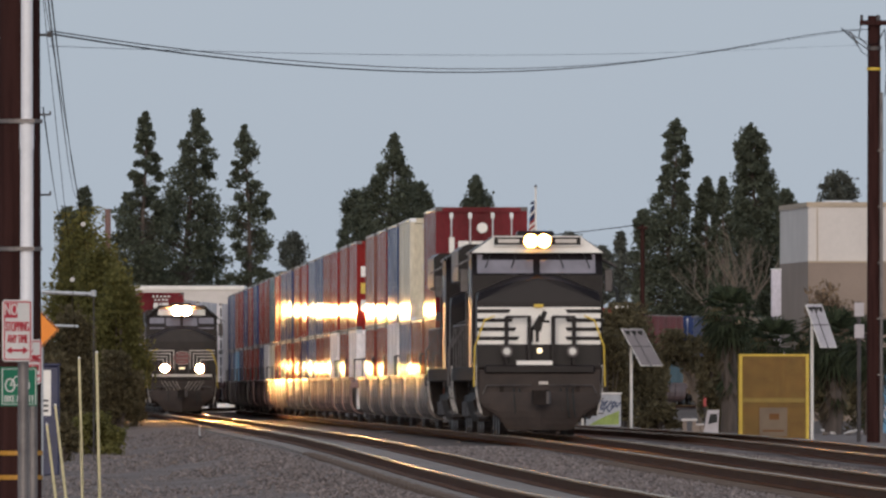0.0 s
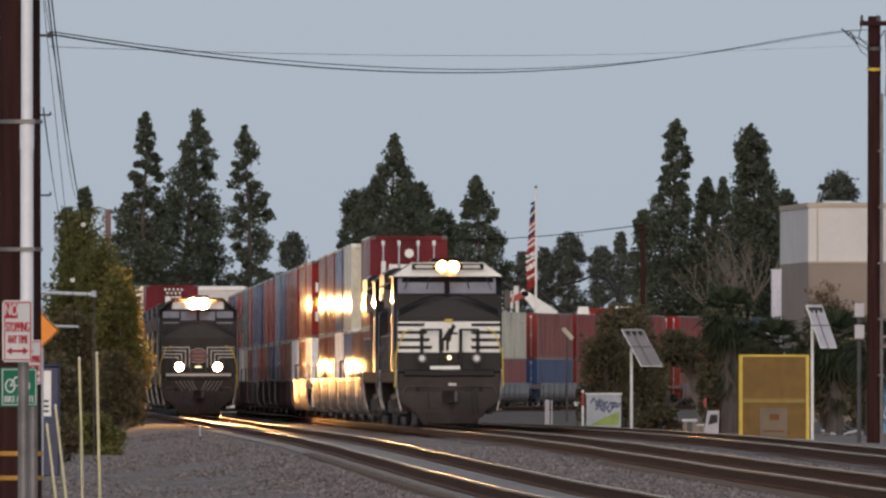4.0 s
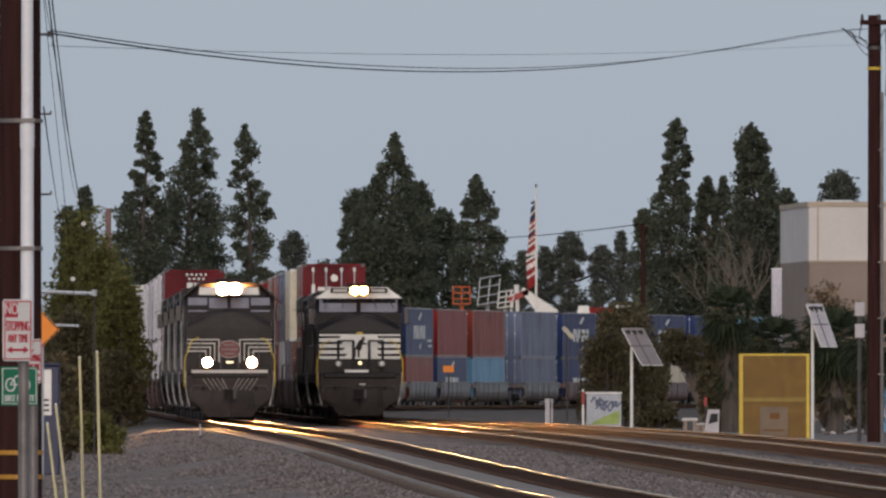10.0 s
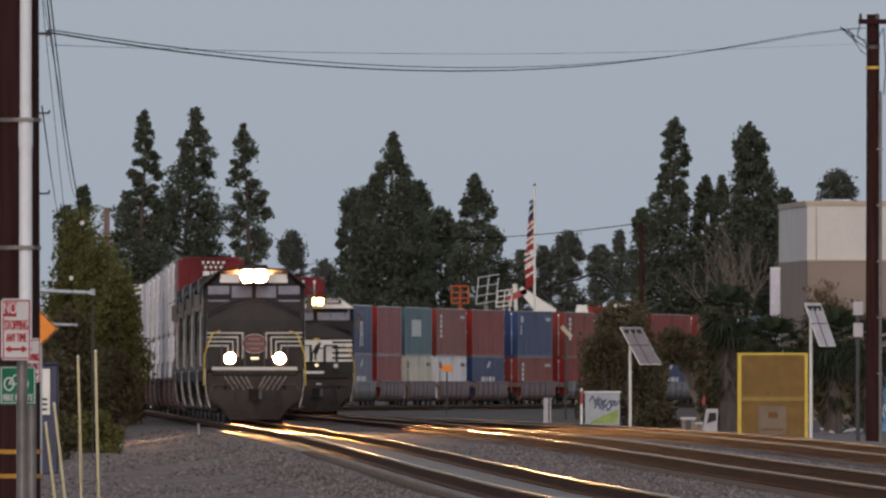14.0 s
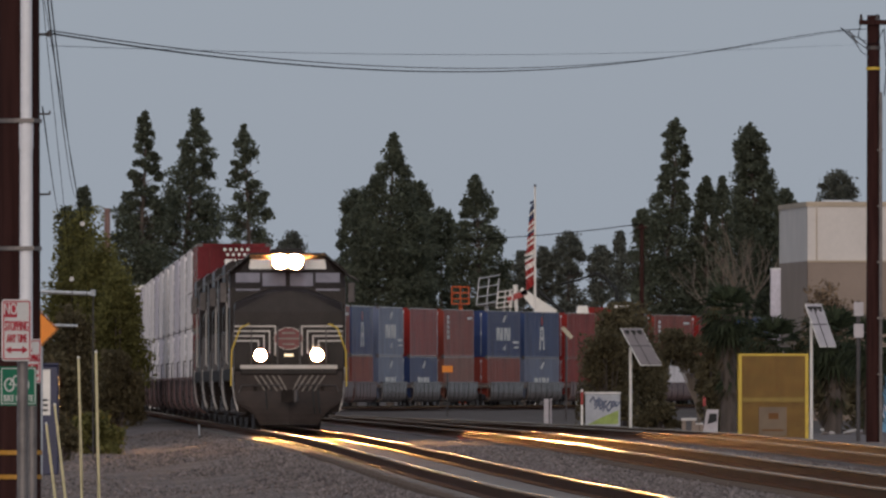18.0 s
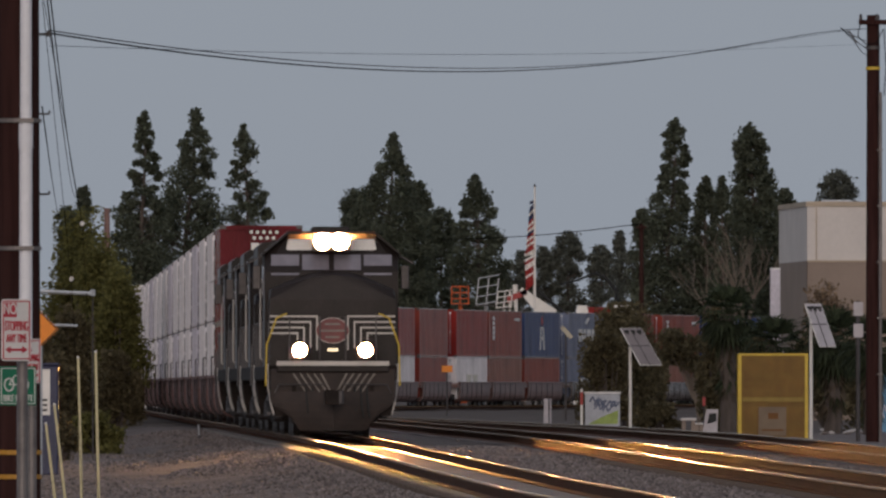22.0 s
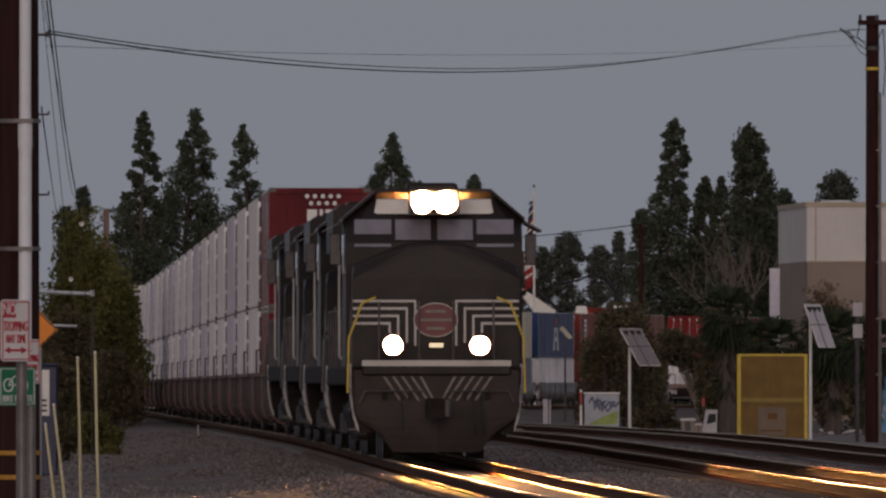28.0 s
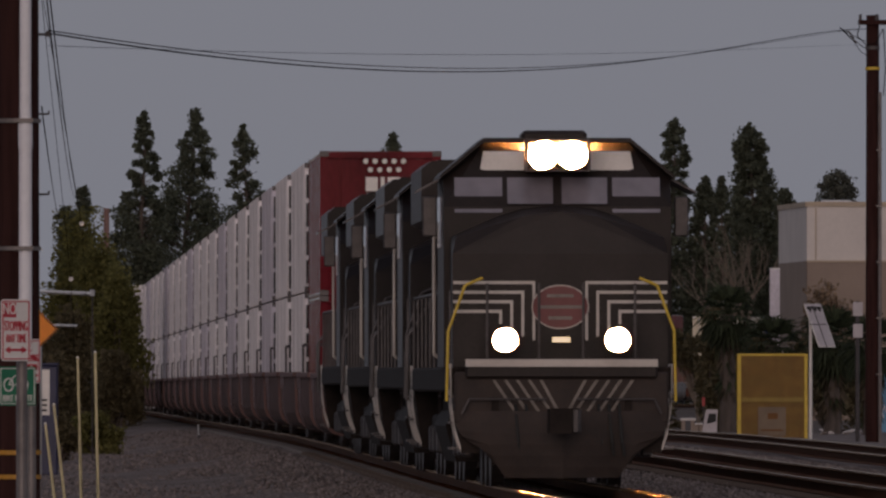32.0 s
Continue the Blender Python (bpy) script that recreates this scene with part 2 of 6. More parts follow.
def leafy(name, rgb, island=0.38):
    """Leaves: dull on top, letting part of the light through."""
    m = mat(name, rgb, 0.8, vary=0.35, scale=0.4, fine=4.0, bump=0.0, island=island)
    n, l = m.node_tree.nodes, m.node_tree.links
    b, out = n["Principled BSDF"], n["Material Output"]
    b.inputs["Specular IOR Level"].default_value = 0.2
    t = n.new("ShaderNodeBsdfTranslucent")
    mx = n.new("ShaderNodeMixShader")
    mx.inputs[0].default_value = 0.45
    l.new(b.inputs["Base Color"].links[0].from_socket, t.inputs["Color"])
    l.new(b.outputs[0], mx.inputs[1])
    l.new(t.outputs[0], mx.inputs[2])
    l.new(mx.outputs[0], out.inputs["Surface"])
    return m


FOLIAGE_DK = leafy("dark_conifer_needles", (0.105, 0.117, 0.083))
FOLIAGE_MID = leafy("gum_leaves", (0.125, 0.130, 0.108))
FOLIAGE_LT = leafy("bright_shrub_leaves", (0.150, 0.140, 0.048))
FOLIAGE_SHRUB = leafy("dull_shrub_leaves", (0.135, 0.110, 0.062))
PALM = leafy("palm_fronds", (0.052, 0.064, 0.036), 0.5)
DEAD_FROND = leafy("dead_palm_fronds", (0.10, 0.078, 0.055), 0.5)
DRY = mat("dry_grass", (0.16, 0.11, 0.07), 0.9, vary=0.4, scale=0.8, fine=6.0, bump=0.0, island=0.5)
BARK = mat("grey_bark", (0.09, 0.07, 0.06), 0.9, vary=0.4, scale=2.0, fine=20.0, bump=0.6, stretch=(3, 3, 0.4))
TWIG = mat("bare_pale_twigs", (0.19, 0.15, 0.12), 0.85, vary=0.3, scale=2.0, fine=20.0, bump=0.3)
WIRE.node_tree.nodes["Principled BSDF"].inputs["Specular IOR Level"].default_value = 0.0
for dull in (GRAVEL, STONE, SLEEPER, POLE_WOOD, DIRT, RAIL_SIDE):
    dull.node_tree.nodes["Principled BSDF"].inputs["Specular IOR Level"].default_value = 0.08
for sheen in (BLACK, GRIME, GREY_DK):
    sheen.node_tree.nodes["Principled BSDF"].inputs["Specular IOR Level"].default_value = 0.15
for faded in PAINT.values():                   # tan sheen tint in place of lamp gold spread along the sides
    faded.node_tree.nodes["Principled BSDF"].inputs["Sheen Weight"].default_value = 0.2
    faded.node_tree.nodes["Principled BSDF"].inputs["Sheen Tint"].default_value = (0.85, 0.68, 0.5, 1)
    faded.node_tree.nodes["Principled BSDF"].inputs["Specular IOR Level"].default_value = 0.035
# gold-brown put into the rails' reflection tint, against the sky's grey
RAIL_TOP.node_tree.nodes["Principled BSDF"].inputs["Specular Tint"].default_value = (0.78, 0.56, 0.38, 1)
RAIL_FOOT.node_tree.nodes["Principled BSDF"].inputs["Specular Tint"].default_value = (0.42, 0.22, 0.09, 1)
ROCK_PALE.node_tree.nodes["Principled BSDF"].inputs["Specular IOR Level"].default_value = 0.4
# ================= ground and tracks =================
def build_ground():
    xs = [-3000, -800, -250, -90, -45, -30] + [-24 + 0.75 * i for i in range(75)] + [36, 50, 100, 260, 800, 3000]
    ys = [-400, -100, 0, 80, 130, 160] + [175 + 3.0 * i for i in range(75)] + [405 + 15.0 * i for i in range(80)] + [1700, 2000, 4200]
    v = []
    for y in ys:
        for x in xs:
            z = ground_z(x, y)
            if -26 < x < 34 and 150 < y < 1150:
                z += 0.05 * noise.noise((x * 0.6, y * 0.05, 0.0)) + 0.03 * noise.noise((x * 1.7, y * 0.25, 4.0))
            v.append((x, y, z))
    n = len(xs)
    f = [(j * n + i, j * n + i + 1, (j + 1) * n + i + 1, (j + 1) * n + i) for j in range(len(ys) - 1) for i in range(n - 1)]
    shape = Shape().add(v, f)
    shape.mi = [1 if ys[j] > 560 else 0 for j in range(len(ys) - 1) for i in range(n - 1)]
    g = part("ground", shape, [GRAVEL, DIRT], smooth=True)
    tagged(g, "grey gravel and dirt ground of the railway yard", "ground", kind="structure")


RAIL_HEAD = [(-0.037, -0.04), (0.037, -0.04), (0.037, -0.012), (0.031, -0.003), (0.016, 0.0), (-0.016, 0.0), (-0.031, -0.003), (-0.037, -0.012)]
RAIL_WEB = [(-0.075, -0.205), (0.075, -0.205), (0.075, -0.19), (0.014, -0.165), (0.011, -0.045), (0.034, -0.041),
            (-0.034, -0.041), (-0.011, -0.045), (-0.014, -0.165), (-0.075, -0.19)]


def track(number, offset_of, label, u0, u1, sleepers):
    t = thing("track_%d" % number, label, "railway track", kind="structure")
    us = [u0 + 6.0 * i for i in range(int((u1 - u0) / 6.0) + 1)]
    for side in (-0.755, 0.755):
        pts = []
        for u in us:
            x, y, h = line_x(u, offset_of(u) + side)
            pts.append((x, y, rail_z(y) + 0.004 * math.sin(u * 0.9 + side)))
        web = Shape().sweep(RAIL_WEB, pts)
        web.mi = [1 if i % 10 in (1, 2, 8, 9) else 0 for i in range(len(web.mi))]     # foot tinted shiny orange for the lamps' gold line, web rusty
        r = part("rail", web, [RAIL_SIDE, RAIL_FOOT], t, "rusty steel rail")
        part("rail_head", Shape().sweep(RAIL_HEAD, pts), RAIL_TOP, r, "polished running surface")
    if sleepers:
        me = Shape().box(-1.28, 1.28, -0.11, 0.11, -0.18, 0.0, 0.012).mesh("sleeper", SLEEPER)
        for i in range(sleepers):
            u = 186.0 + 0.6 * i
            part("sleeper", me, None, t, m=on_line(u, offset_of(u), -0.21 + 0.005 * math.sin(i * 2.3)) @ pose(0, 0, 0, 0, 0, 1.2 * math.sin(i * 5.1)))
    return t


def third_offset(u):
    k = min(max((u - 420.0) / 270.0, 0.0), 1.0)
    return 4.25 * (1.0 - k * k * (3 - 2 * k))


def build_tracks():
    track(1, lambda u: OFF_B, "railway track with worn shining rails beside gravel", 120, 1560, 250)
    track(2, lambda u: 0.0, "railway track with rusty rails in grey ballast", 120, 1926, 200)
    track(3, third_offset, "side track with rusty rails beside the yard", 120, 636, 120)
    # hard dirt strip along the near rail and between the rails
    for name, a, b in (("strip_outer", -1.22, -0.87), ("strip_inner", -0.66, 0.66)):
        us = [150 + 8.0 * i for i in range(46)]
        v = []
        for u in us:
            for o in (a, b):
                x, y, h = line_x(u, OFF_B + o + 0.02 * math.sin(u * 0.37 + o))
                v.append((x, y, rail_z(y) - 0.2 - (0.02 if o < -1 else 0)))
            for o in (b, a):
                x, y, h = line_x(u, OFF_B + o + 0.02 * math.sin(u * 0.37 + o))
                v.append((x, y, rail_z(y) - 0.42))
        f = [(4 * i + j, 4 * i + (j + 1) % 4, 4 * i + 4 + (j + 1) % 4, 4 * i + 4 + j) for i in range(len(us) - 1) for j in range(4)]
        s = part("pavement_strip", Shape().add(v, f), ROCK_PALE)
        tagged(s, "pale hard-packed strip beside the worn rails", "path", kind="structure")
# ================= rolling stock =================
A_TIMES = [0, 2, 4, 6, 8, 10, 12, 14, 16, 18, 20, 22, 24, 26, 28, 30, 32]
B_TIMES = [0, 3, 6, 9.5, 13, 16, 19, 21.5, 24, 26, 28, 30, 32]
B_PLACE = [690, 645, 600, 548, 496.5, 452.5, 409, 372.5, 336, 306, 276, 244.5, 213.5]
MOVERS = []                                    # (thing, train, front, back, height, shift)
A_WELL, A_PITCH, B_PITCH, LOCO = 13.3, 15.6, 20.6, 22.6


def a_place(t):
    return 374.0 + 19.35 * t


def windows_of(cab, panes):
    for x0, x1, z0, z1, y0, y1 in panes:
        part("windshield", Shape().hull([(x0, y0, z0), (x1, y0, z0), (x0, y1, z1), (x1, y1, z1),
                                         (x0, y0 + .03, z0), (x1, y0 + .03, z0), (x0, y1 + .03, z1), (x1, y1 + .03, z1)]), WINDSHIELD, cab, "pale reflecting windshield pane")


def loco_base(name, label, paint, rails, lead):
    """A six-axle diesel; the front is at y = 0 and looks along -y."""
    lo = thing(name, label, "locomotive", "locomotives")
    part("underframe", Shape().box(-1.5, 1.5, 0.55, 22.2, 1.28, 1.62, 0.03).box(-1.05, 1.05, 1.5, 21.5, 1.0, 1.28), GRIME, lo)
    # long hood with wide radiator at its rear
    hood = part("long_hood", Shape().extrude([(-0.92, 1.62), (0.92, 1.62), (0.92, 4.25), (0.72, 4.5), (-0.72, 4.5), (-0.92, 4.25)], 5.0, 15.6)
                .extrude([(-0.95, 1.62), (0.95, 1.62), (0.95, 3.5), (1.5, 3.75), (1.5, 4.5), (1.35, 4.62), (-1.35, 4.62), (-1.5, 4.5), (-1.5, 3.75), (-0.95, 3.5)], 15.6, 21.6), paint, lo)
    for i in range(8):
        for s in (-1, 1):
            part("hood_door", Shape().box(s * 0.93 - 0.015, s * 0.93 + 0.015, 5.4 + i * 1.25, 6.45 + i * 1.25, 1.8, 3.7, 0.01), paint, hood)
    part("exhaust_stack", Shape().box(-0.35, 0.35, 10.2, 11.2, 4.5, 4.66, 0.03), GRIME, hood)
    part("air_conditioner", Shape().box(-0.45, 0.45, 3.3, 4.3, 4.66, 4.86, 0.05), paint, lo)
    for x in (-0.5, 0.15):
        part("horn", Shape().tube((x + .1, 4.7, 4.72), (x + .1, 4.2, 4.74), 0.03, 0.07, 8), STEEL_DK, lo)
    part("fuel_tank", Shape().extrude([(-1.25, 1.0), (1.25, 1.0), (1.35, 0.8), (1.2, 0.3), (-1.2, 0.3), (-1.35, 0.8)], 8.4, 14.2), GRIME, lo)
    wheel = Shape().tube((-0.07, 0, 0), (0.07, 0, 0), 0.53, 0.53, 20).tube((-0.11, 0, 0), (-0.07, 0, 0), 0.56, 0.56, 20).mesh("wheel", STEEL_DK)
    for y0 in (2.0, 14.6):
        tr = part("truck", Shape().box(-1.22, -1.05, y0 + .3, y0 + 5.7, 0.55, 0.95, 0.05).box(1.05, 1.22, y0 + .3, y0 + 5.7, 0.55, 0.95, 0.05)
                  .box(-1.05, 1.05, y0 + 1.6, y0 + 2.2, 0.5, 0.95).box(-1.05, 1.05, y0 + 3.8, y0 + 4.4, 0.5, 0.95), GRIME, lo)
        for k in range(3):
            for s in (-1, 1):
                part("wheel", wheel, None, tr, m=pose(s * 0.78, y0 + 0.95 + 2.05 * k, 0.53, 0, 0, 0 if s < 0 else 180))
                part("axle_box", Shape().box(s * 1.22 - .06, s * 1.22 + .1, y0 + 0.75 + 2.05 * k, y0 + 1.15 + 2.05 * k, 0.38, 0.78, 0.04), STEEL_DK, tr)
    # step wells at the four corners, with pale curved edges
    for s in (-1, 1):
        for y0, d in ((0.55, 1), (21.0, 1)):
            st = part("step_well", Shape().hull([(s * 1.5, y0, 1.6), (s * 1.5, y0 + .9, 1.6), (s * 1.12, y0 + .9, 1.6), (s * 1.12, y0, 1.6),
                                                (s * 1.36, y0, 0.45), (s * 1.36, y0 + .8, 0.45), (s * 1.1, y0 + .8, 0.45), (s * 1.1, y0, 0.45)]), GRIME, lo)
            for z in (0.5, 0.85, 1.2):
                part("step", Shape().box(s * 1.42 - .1, s * 1.42 + .1, y0 + .08, y0 + .75, z, z + .03), STEEL_DK, st)
            for e in (y0 - .03, y0 + .85):
                part("step_edge", Shape().sweep([(-.03, -.04), (.03, -.04), (.03, .04), (-.03, .04)], [(s * 1.36, e + .05, .5), (s * 1.44, e + .045, .75), (s * 1.49, e + .04, 1.1), (s * 1.5, e + .035, 1.62)]), GREY_LT, st, "pale painted step edge")
    # side walkway rails
    for s in (-1, 1):
        posts = [1.7, 5.2, 7.4, 9.6, 11.8, 14.0, 16.2, 18.4, 20.8]
        for y in posts:
            part("handrail_post", Shape().tube((s * 1.47, y, 1.62), (s * 1.47, y, 2.65), 0.022, None, 6), STEEL_DK, lo)
        part("handrail", Shape().path([(s * 1.47, 5.2, 2.65), (s * 1.47, 20.8, 2.65)], 0.022), STEEL_DK, lo)
        part("corner_grab_iron", Shape().path([(s * 1.54, 5.15, 1.75), (s * 1.6, 5.12, 1.8), (s * 1.6, 5.12, 3.6), (s * 1.54, 5.15, 3.65)], 0.024), rails, lo, "pale upright grab iron")
    # end rails front: yellow bent grab rails
    for s in (-1, 1):
        part("grab_rail", Shape().path([(s * 1.06, 0.62, 2.82), (s * 1.3, 0.6, 2.72), (s * 1.53, 0.6, 2.1), (s * 1.55, 0.6, 1.15)], 0.02), YELLOW if lead else STEEL_DK, lo, "yellow painted grab rail" if lead else "")
        part("grab_rail", Shape().path([(s * 1.06, 21.9, 2.82), (s * 1.53, 21.9, 2.1), (s * 1.55, 21.9, 1.15)], 0.028), STEEL_DK, lo)
    # pilot, plow, coupler
    part("pilot", Shape().box(-1.45, 1.45, 0.45, 0.62, 0.85, 1.55, 0.03), DUSTY, lo)
    wing = Shape()
    for s in (-1, 1):                          # two curved mouldboards that meet at the middle
        rows = [[(s * (1.45 - .012 * k * k) * j / 4, .5 - .5 * (1 - j / 4) - .05 * math.sin(k * .5), 1.02 - .15 * k - (0 if j < 4 else -.012 * k * k)) for j in range(5)] for k in range(7)]
        v = [p for row in rows for p in row]
        v += [(x, y + .05, z) for x, y, z in v]
        f = [(5 * k + j, 5 * k + j + 1, 5 * k + j + 6, 5 * k + j + 5) for k in range(6) for j in range(4)]
        wing.add(v, f + [tuple(i + 35 for i in q) for q in f] + [(30 + j, 31 + j, 66 + j, 65 + j) for j in range(4)] + [(4 + 5 * k, 9 + 5 * k, 44 + 5 * k, 39 + 5 * k) for k in range(6)])
    plow = part("plow", wing, DUSTY, lo, "dusty brown snow plow")
    for s in (-1, 1):
        part("plow_brace", Shape().box(s * .9 - .05, s * .9 + .05, .4, .6, .3, 1.2), GRIME, plow)
    coup = part("coupler", Shape().box(-.13, .13, -.45, .5, .78, 1.02, .03).hull([(-.2, -.75, .72), (.1, -.75, .72), (-.22, -.4, .72), (.2, -.4, .72),
                (-.2, -.75, 1.06), (.1, -.75, 1.06), (-.22, -.4, 1.06), (.2, -.4, 1.06)]), GRIME, lo, "worn knuckle coupler")
    part("knuckle", Shape().tube((.14, -.62, .74), (.14, -.62, 1.04), .09, None, 10), STEEL_DK, coup)
    part("rear_coupler", Shape().box(-.13, .13, 22.0, 22.5, .78, 1.02, .03), STEEL_DK, lo)
    for x in (-.62, -.48, .5, .64, .78):
        part("air_hose", Shape().path([(x, .42, 1.1), (x, .2, .95), (x + .03, .16, .6), (x + .06, .22, .42)], .022), RUBBER, lo)
    for s in (-1, 1):
        part("uncoupling_lever", Shape().path([(s * .2, .3, 1.18), (s * 1.25, .36, 1.18), (s * 1.35, .36, .98)], .016), STEEL_DK, lo)
    part("anticlimber", Shape().box(-1.3, 1.3, 0.38, 0.62, 1.46, 1.66, 0.03), paint, lo)
    return lo, plow


def cab_and_nose(lo, paint, roof, nose_half, eave):
    """Wide nose and cab; returns both."""
    n = nose_half
    nose = part("nose", Shape().hull([(-n, .95, 1.62), (n, .95, 1.62), (-n, .98, 3.15), (n, .98, 3.15), (-n + .05, 1.15, 3.38), (n - .05, 1.15, 3.38), (0, 1.1, 3.72), (-.5, 1.1, 3.66), (.5, 1.1, 3.66),
                                      (-n, 2.5, 1.62), (n, 2.5, 1.62), (-n, 2.5, 3.4), (n, 2.5, 3.4), (0, 2.5, 3.86), (-.5, 2.5, 3.82), (.5, 2.5, 3.82)]), paint, lo)
    c = 1.55
    cab = part("cab", Shape().hull([(-c, 2.05, 1.62), (c, 2.05, 1.62), (-c, 2.05, 3.8), (c, 2.05, 3.8), (-c, 2.4, eave), (c, 2.4, eave), (-.98, 2.48, roof - .02), (.98, 2.48, roof - .02),
                                    (-c, 5.1, 1.62), (c, 5.1, 1.62), (-c, 5.1, eave), (c, 5.1, eave), (-.98, 5.1, roof - .02), (.98, 5.1, roof - .02)]), paint, lo)
    part("cab_roof", Shape().extrude([(-1.6, eave - .02), (-1.0, roof - .04), (1.0, roof - .04), (1.6, eave - .02), (1.6, eave + .03), (1.0, roof + .02), (-1.0, roof + .02), (-1.6, eave + .03)], 2.2, 5.2), paint, lo)
    for s in (-1, 1):
        sw = part("side_window", Shape().box(s * 1.56 - .012, s * 1.56 + .012, 2.9, 4.6, 3.25, 3.95, .01), WINDSHIELD, cab)
        part("mirror", Shape().box(s * 1.72 - .1, s * 1.72 + .1, 2.75, 2.8, 3.4, 3.95, .02), STEEL_DK, cab)
        part("sunshade", Shape().hull([(s * 1.58, 2.8, 4.2), (s * 1.58, 4.7, 4.2), (s * 1.92, 2.8, 4.02), (s * 1.92, 4.7, 4.02), (s * 1.58, 2.8, 4.17), (s * 1.58, 4.7, 4.17), (s * 1.92, 2.8, 3.99), (s * 1.92, 4.7, 3.99)]), STEEL_DK, cab)
    return nose, cab


def text_part(words, size, m, material, parent, label=""):
    cu = bpy.data.curves.new("lettering", "FONT")
    cu.body, cu.size, cu.extrude, cu.align_x, cu.align_y = words, size, 0.004, "CENTER", "CENTER"
    tmp = bpy.data.objects.new("lettering", cu)
    scene.collection.objects.link(tmp)
    me = bpy.data.meshes.new_from_object(tmp.evaluated_get(bpy.context.evaluated_depsgraph_get()))
    bpy.data.objects.remove(tmp)
    me.materials.clear()
    me.materials.append(material)
    return part("lettering", me, None, parent, label, m=m)


def black_loco(name, lead):
    lo, plow = loco_base(name, "black diesel locomotive with white nose stripes and yellow rails" if lead else
                         "black diesel locomotive coupled behind the leading one", BLACK, STEEL_DK, lead)
    nose, cab = cab_and_nose(lo, BLACK, 4.72, 1.47, 4.32)
    F = .95                                     # front plane of the nose
    if lead:
        windows_of(cab, ((-1.43, -.1, 3.84, 4.29, 2.03, 2.30), (.06, 1.38, 3.84, 4.29, 2.03, 2.30)))
        for s in (-1, 1):
            part("roof_stripe", Shape().hull([(s * 1.58, 2.16, 4.33), (s * .0, 2.16, 4.33), (s * 1.02, 2.18, 4.72), (s * .0, 2.18, 4.74), (s * 1.58, 2.3, 4.33), (s * .0, 2.3, 4.33), (s * 1.02, 2.3, 4.72), (s * .0, 2.3, 4.74)]), WHITE, cab, "white painted cab brow")
            for k in range(2):
                part("wiper", Shape().path([(s * (.5 + .6 * k), 2.25, 4.32), (s * (.62 + .62 * k), 2.0, 3.98)], .014), RUBBER, cab)
            nb = part("number_board", Shape().box(s * .68 - .36, s * .68 + .36, 2.09, 2.17, 4.5, 4.72, .01), BLACK, cab)
            part("number_board_frame", Shape().box(s * .68 - .36, s * .68 + .36, 2.075, 2.1, 4.7, 4.725).box(s * .68 - .36, s * .68 + .36, 2.075, 2.1, 4.495, 4.515)
                 .box(s * .68 - .375, s * .68 - .35, 2.075, 2.1, 4.495, 4.725).box(s * .68 + .35, s * .68 + .375, 2.075, 2.1, 4.495, 4.725), WHITE, nb)
            part("number_bar", Shape().box(s * .68 - .25, s * .68 + .25, 2.075, 2.088, 4.565, 4.655), GREY_LT, nb)
        hl = part("headlight", Shape().box(-.3, .3, 2.02, 2.3, 4.45, 4.78, .04), STEEL_DK, cab)
        for s in (-1, 1):
            # short hood added to keep the lamp's light off the windshield
            part("lamp_hood", Shape().tube((s * .15, 2.05, 4.61), (s * .15, 1.8, 4.61), .165, .17, 20, caps=False), STEEL_DK, hl)
            part("lamp", Shape().tube((s * .155, 2.01, 4.61), (s * .155, 1.97, 4.61), .155, .15, 20), DIMLAMP, hl, "glowing orange headlamp")
        # white nose field, dark bars and emblem
        field = part("nose_stripes", Shape().box(-1.46, 1.46, F - .012, F - .002, 2.15, 3.03), WHITE, nose, "white panel behind the stripes")
        for k in range(4):
            z = 2.19 + .215 * k
            for s in (-1, 1):
                inner = .46 + .07 * k if s < 0 else .62 - .0 * k
                part("stripe", Shape().hull([(s * 1.47, F - .02, z + .055), (s * (inner + .05), F - .02, z + .055), (s * 1.47, F - .02, z + .145), (s * inner, F - .02, z + .145),
                                             (s * 1.47, F - .01, z + .055), (s * (inner + .05), F - .01, z + .055), (s * 1.47, F - .01, z + .145), (s * inner, F - .01, z + .145)]), BLACK, field)
        # emblem as a plain dark shape: body, neck, legs
        em = part("emblem", Shape().hull([(-.2, F - .02, 2.5), (.05, F - .02, 2.45), (.12, F - .02, 2.8), (.0, F - .02, 2.85), (-.2, F - .014, 2.5), (.05, F - .014, 2.45), (.12, F - .014, 2.8), (.0, F - .014, 2.85)])
                  .hull([(.0, F - .02, 2.7), (.12, F - .02, 2.7), (.1, F - .02, 2.97), (.2, F - .02, 2.9), (.0, F - .014, 2.7), (.12, F - .014, 2.7), (.1, F - .014, 2.97), (.2, F - .014, 2.9)])
                  .box(-.22, -.14, F - .02, F - .014, 2.2, 2.55).box(-.08, -.0, F - .02, F - .014, 2.2, 2.5).box(.05, .25, F - .02, F - .014, 2.66, 2.72), BLACK, nose, "dark emblem shape on the white nose")
        for x in (-.78, -.24, .33, .82):
            part("front_post", Shape().box(x - .05, x + .05, .62, .68, 1.66, 2.8, .01), BLACK, lo)
        for x0, x1 in ((-.8, -.2), (.3, .85)):
            part("front_rail", Shape().box(x0, x1, .62, .68, 2.77, 2.83), BLACK, lo)
        for s in (-1, 1):
            d = part("ditch_light", Shape().tube((s * .78, .55, 1.98), (s * .78, .36, 1.98), .12, .14, 16), STEEL_DK, lo, "unlit ditch light")
            part("lens", Shape().tube((s * .78, .357, 1.98), (s * .78, .345, 1.98), .085, .075, 16), LENS, d)
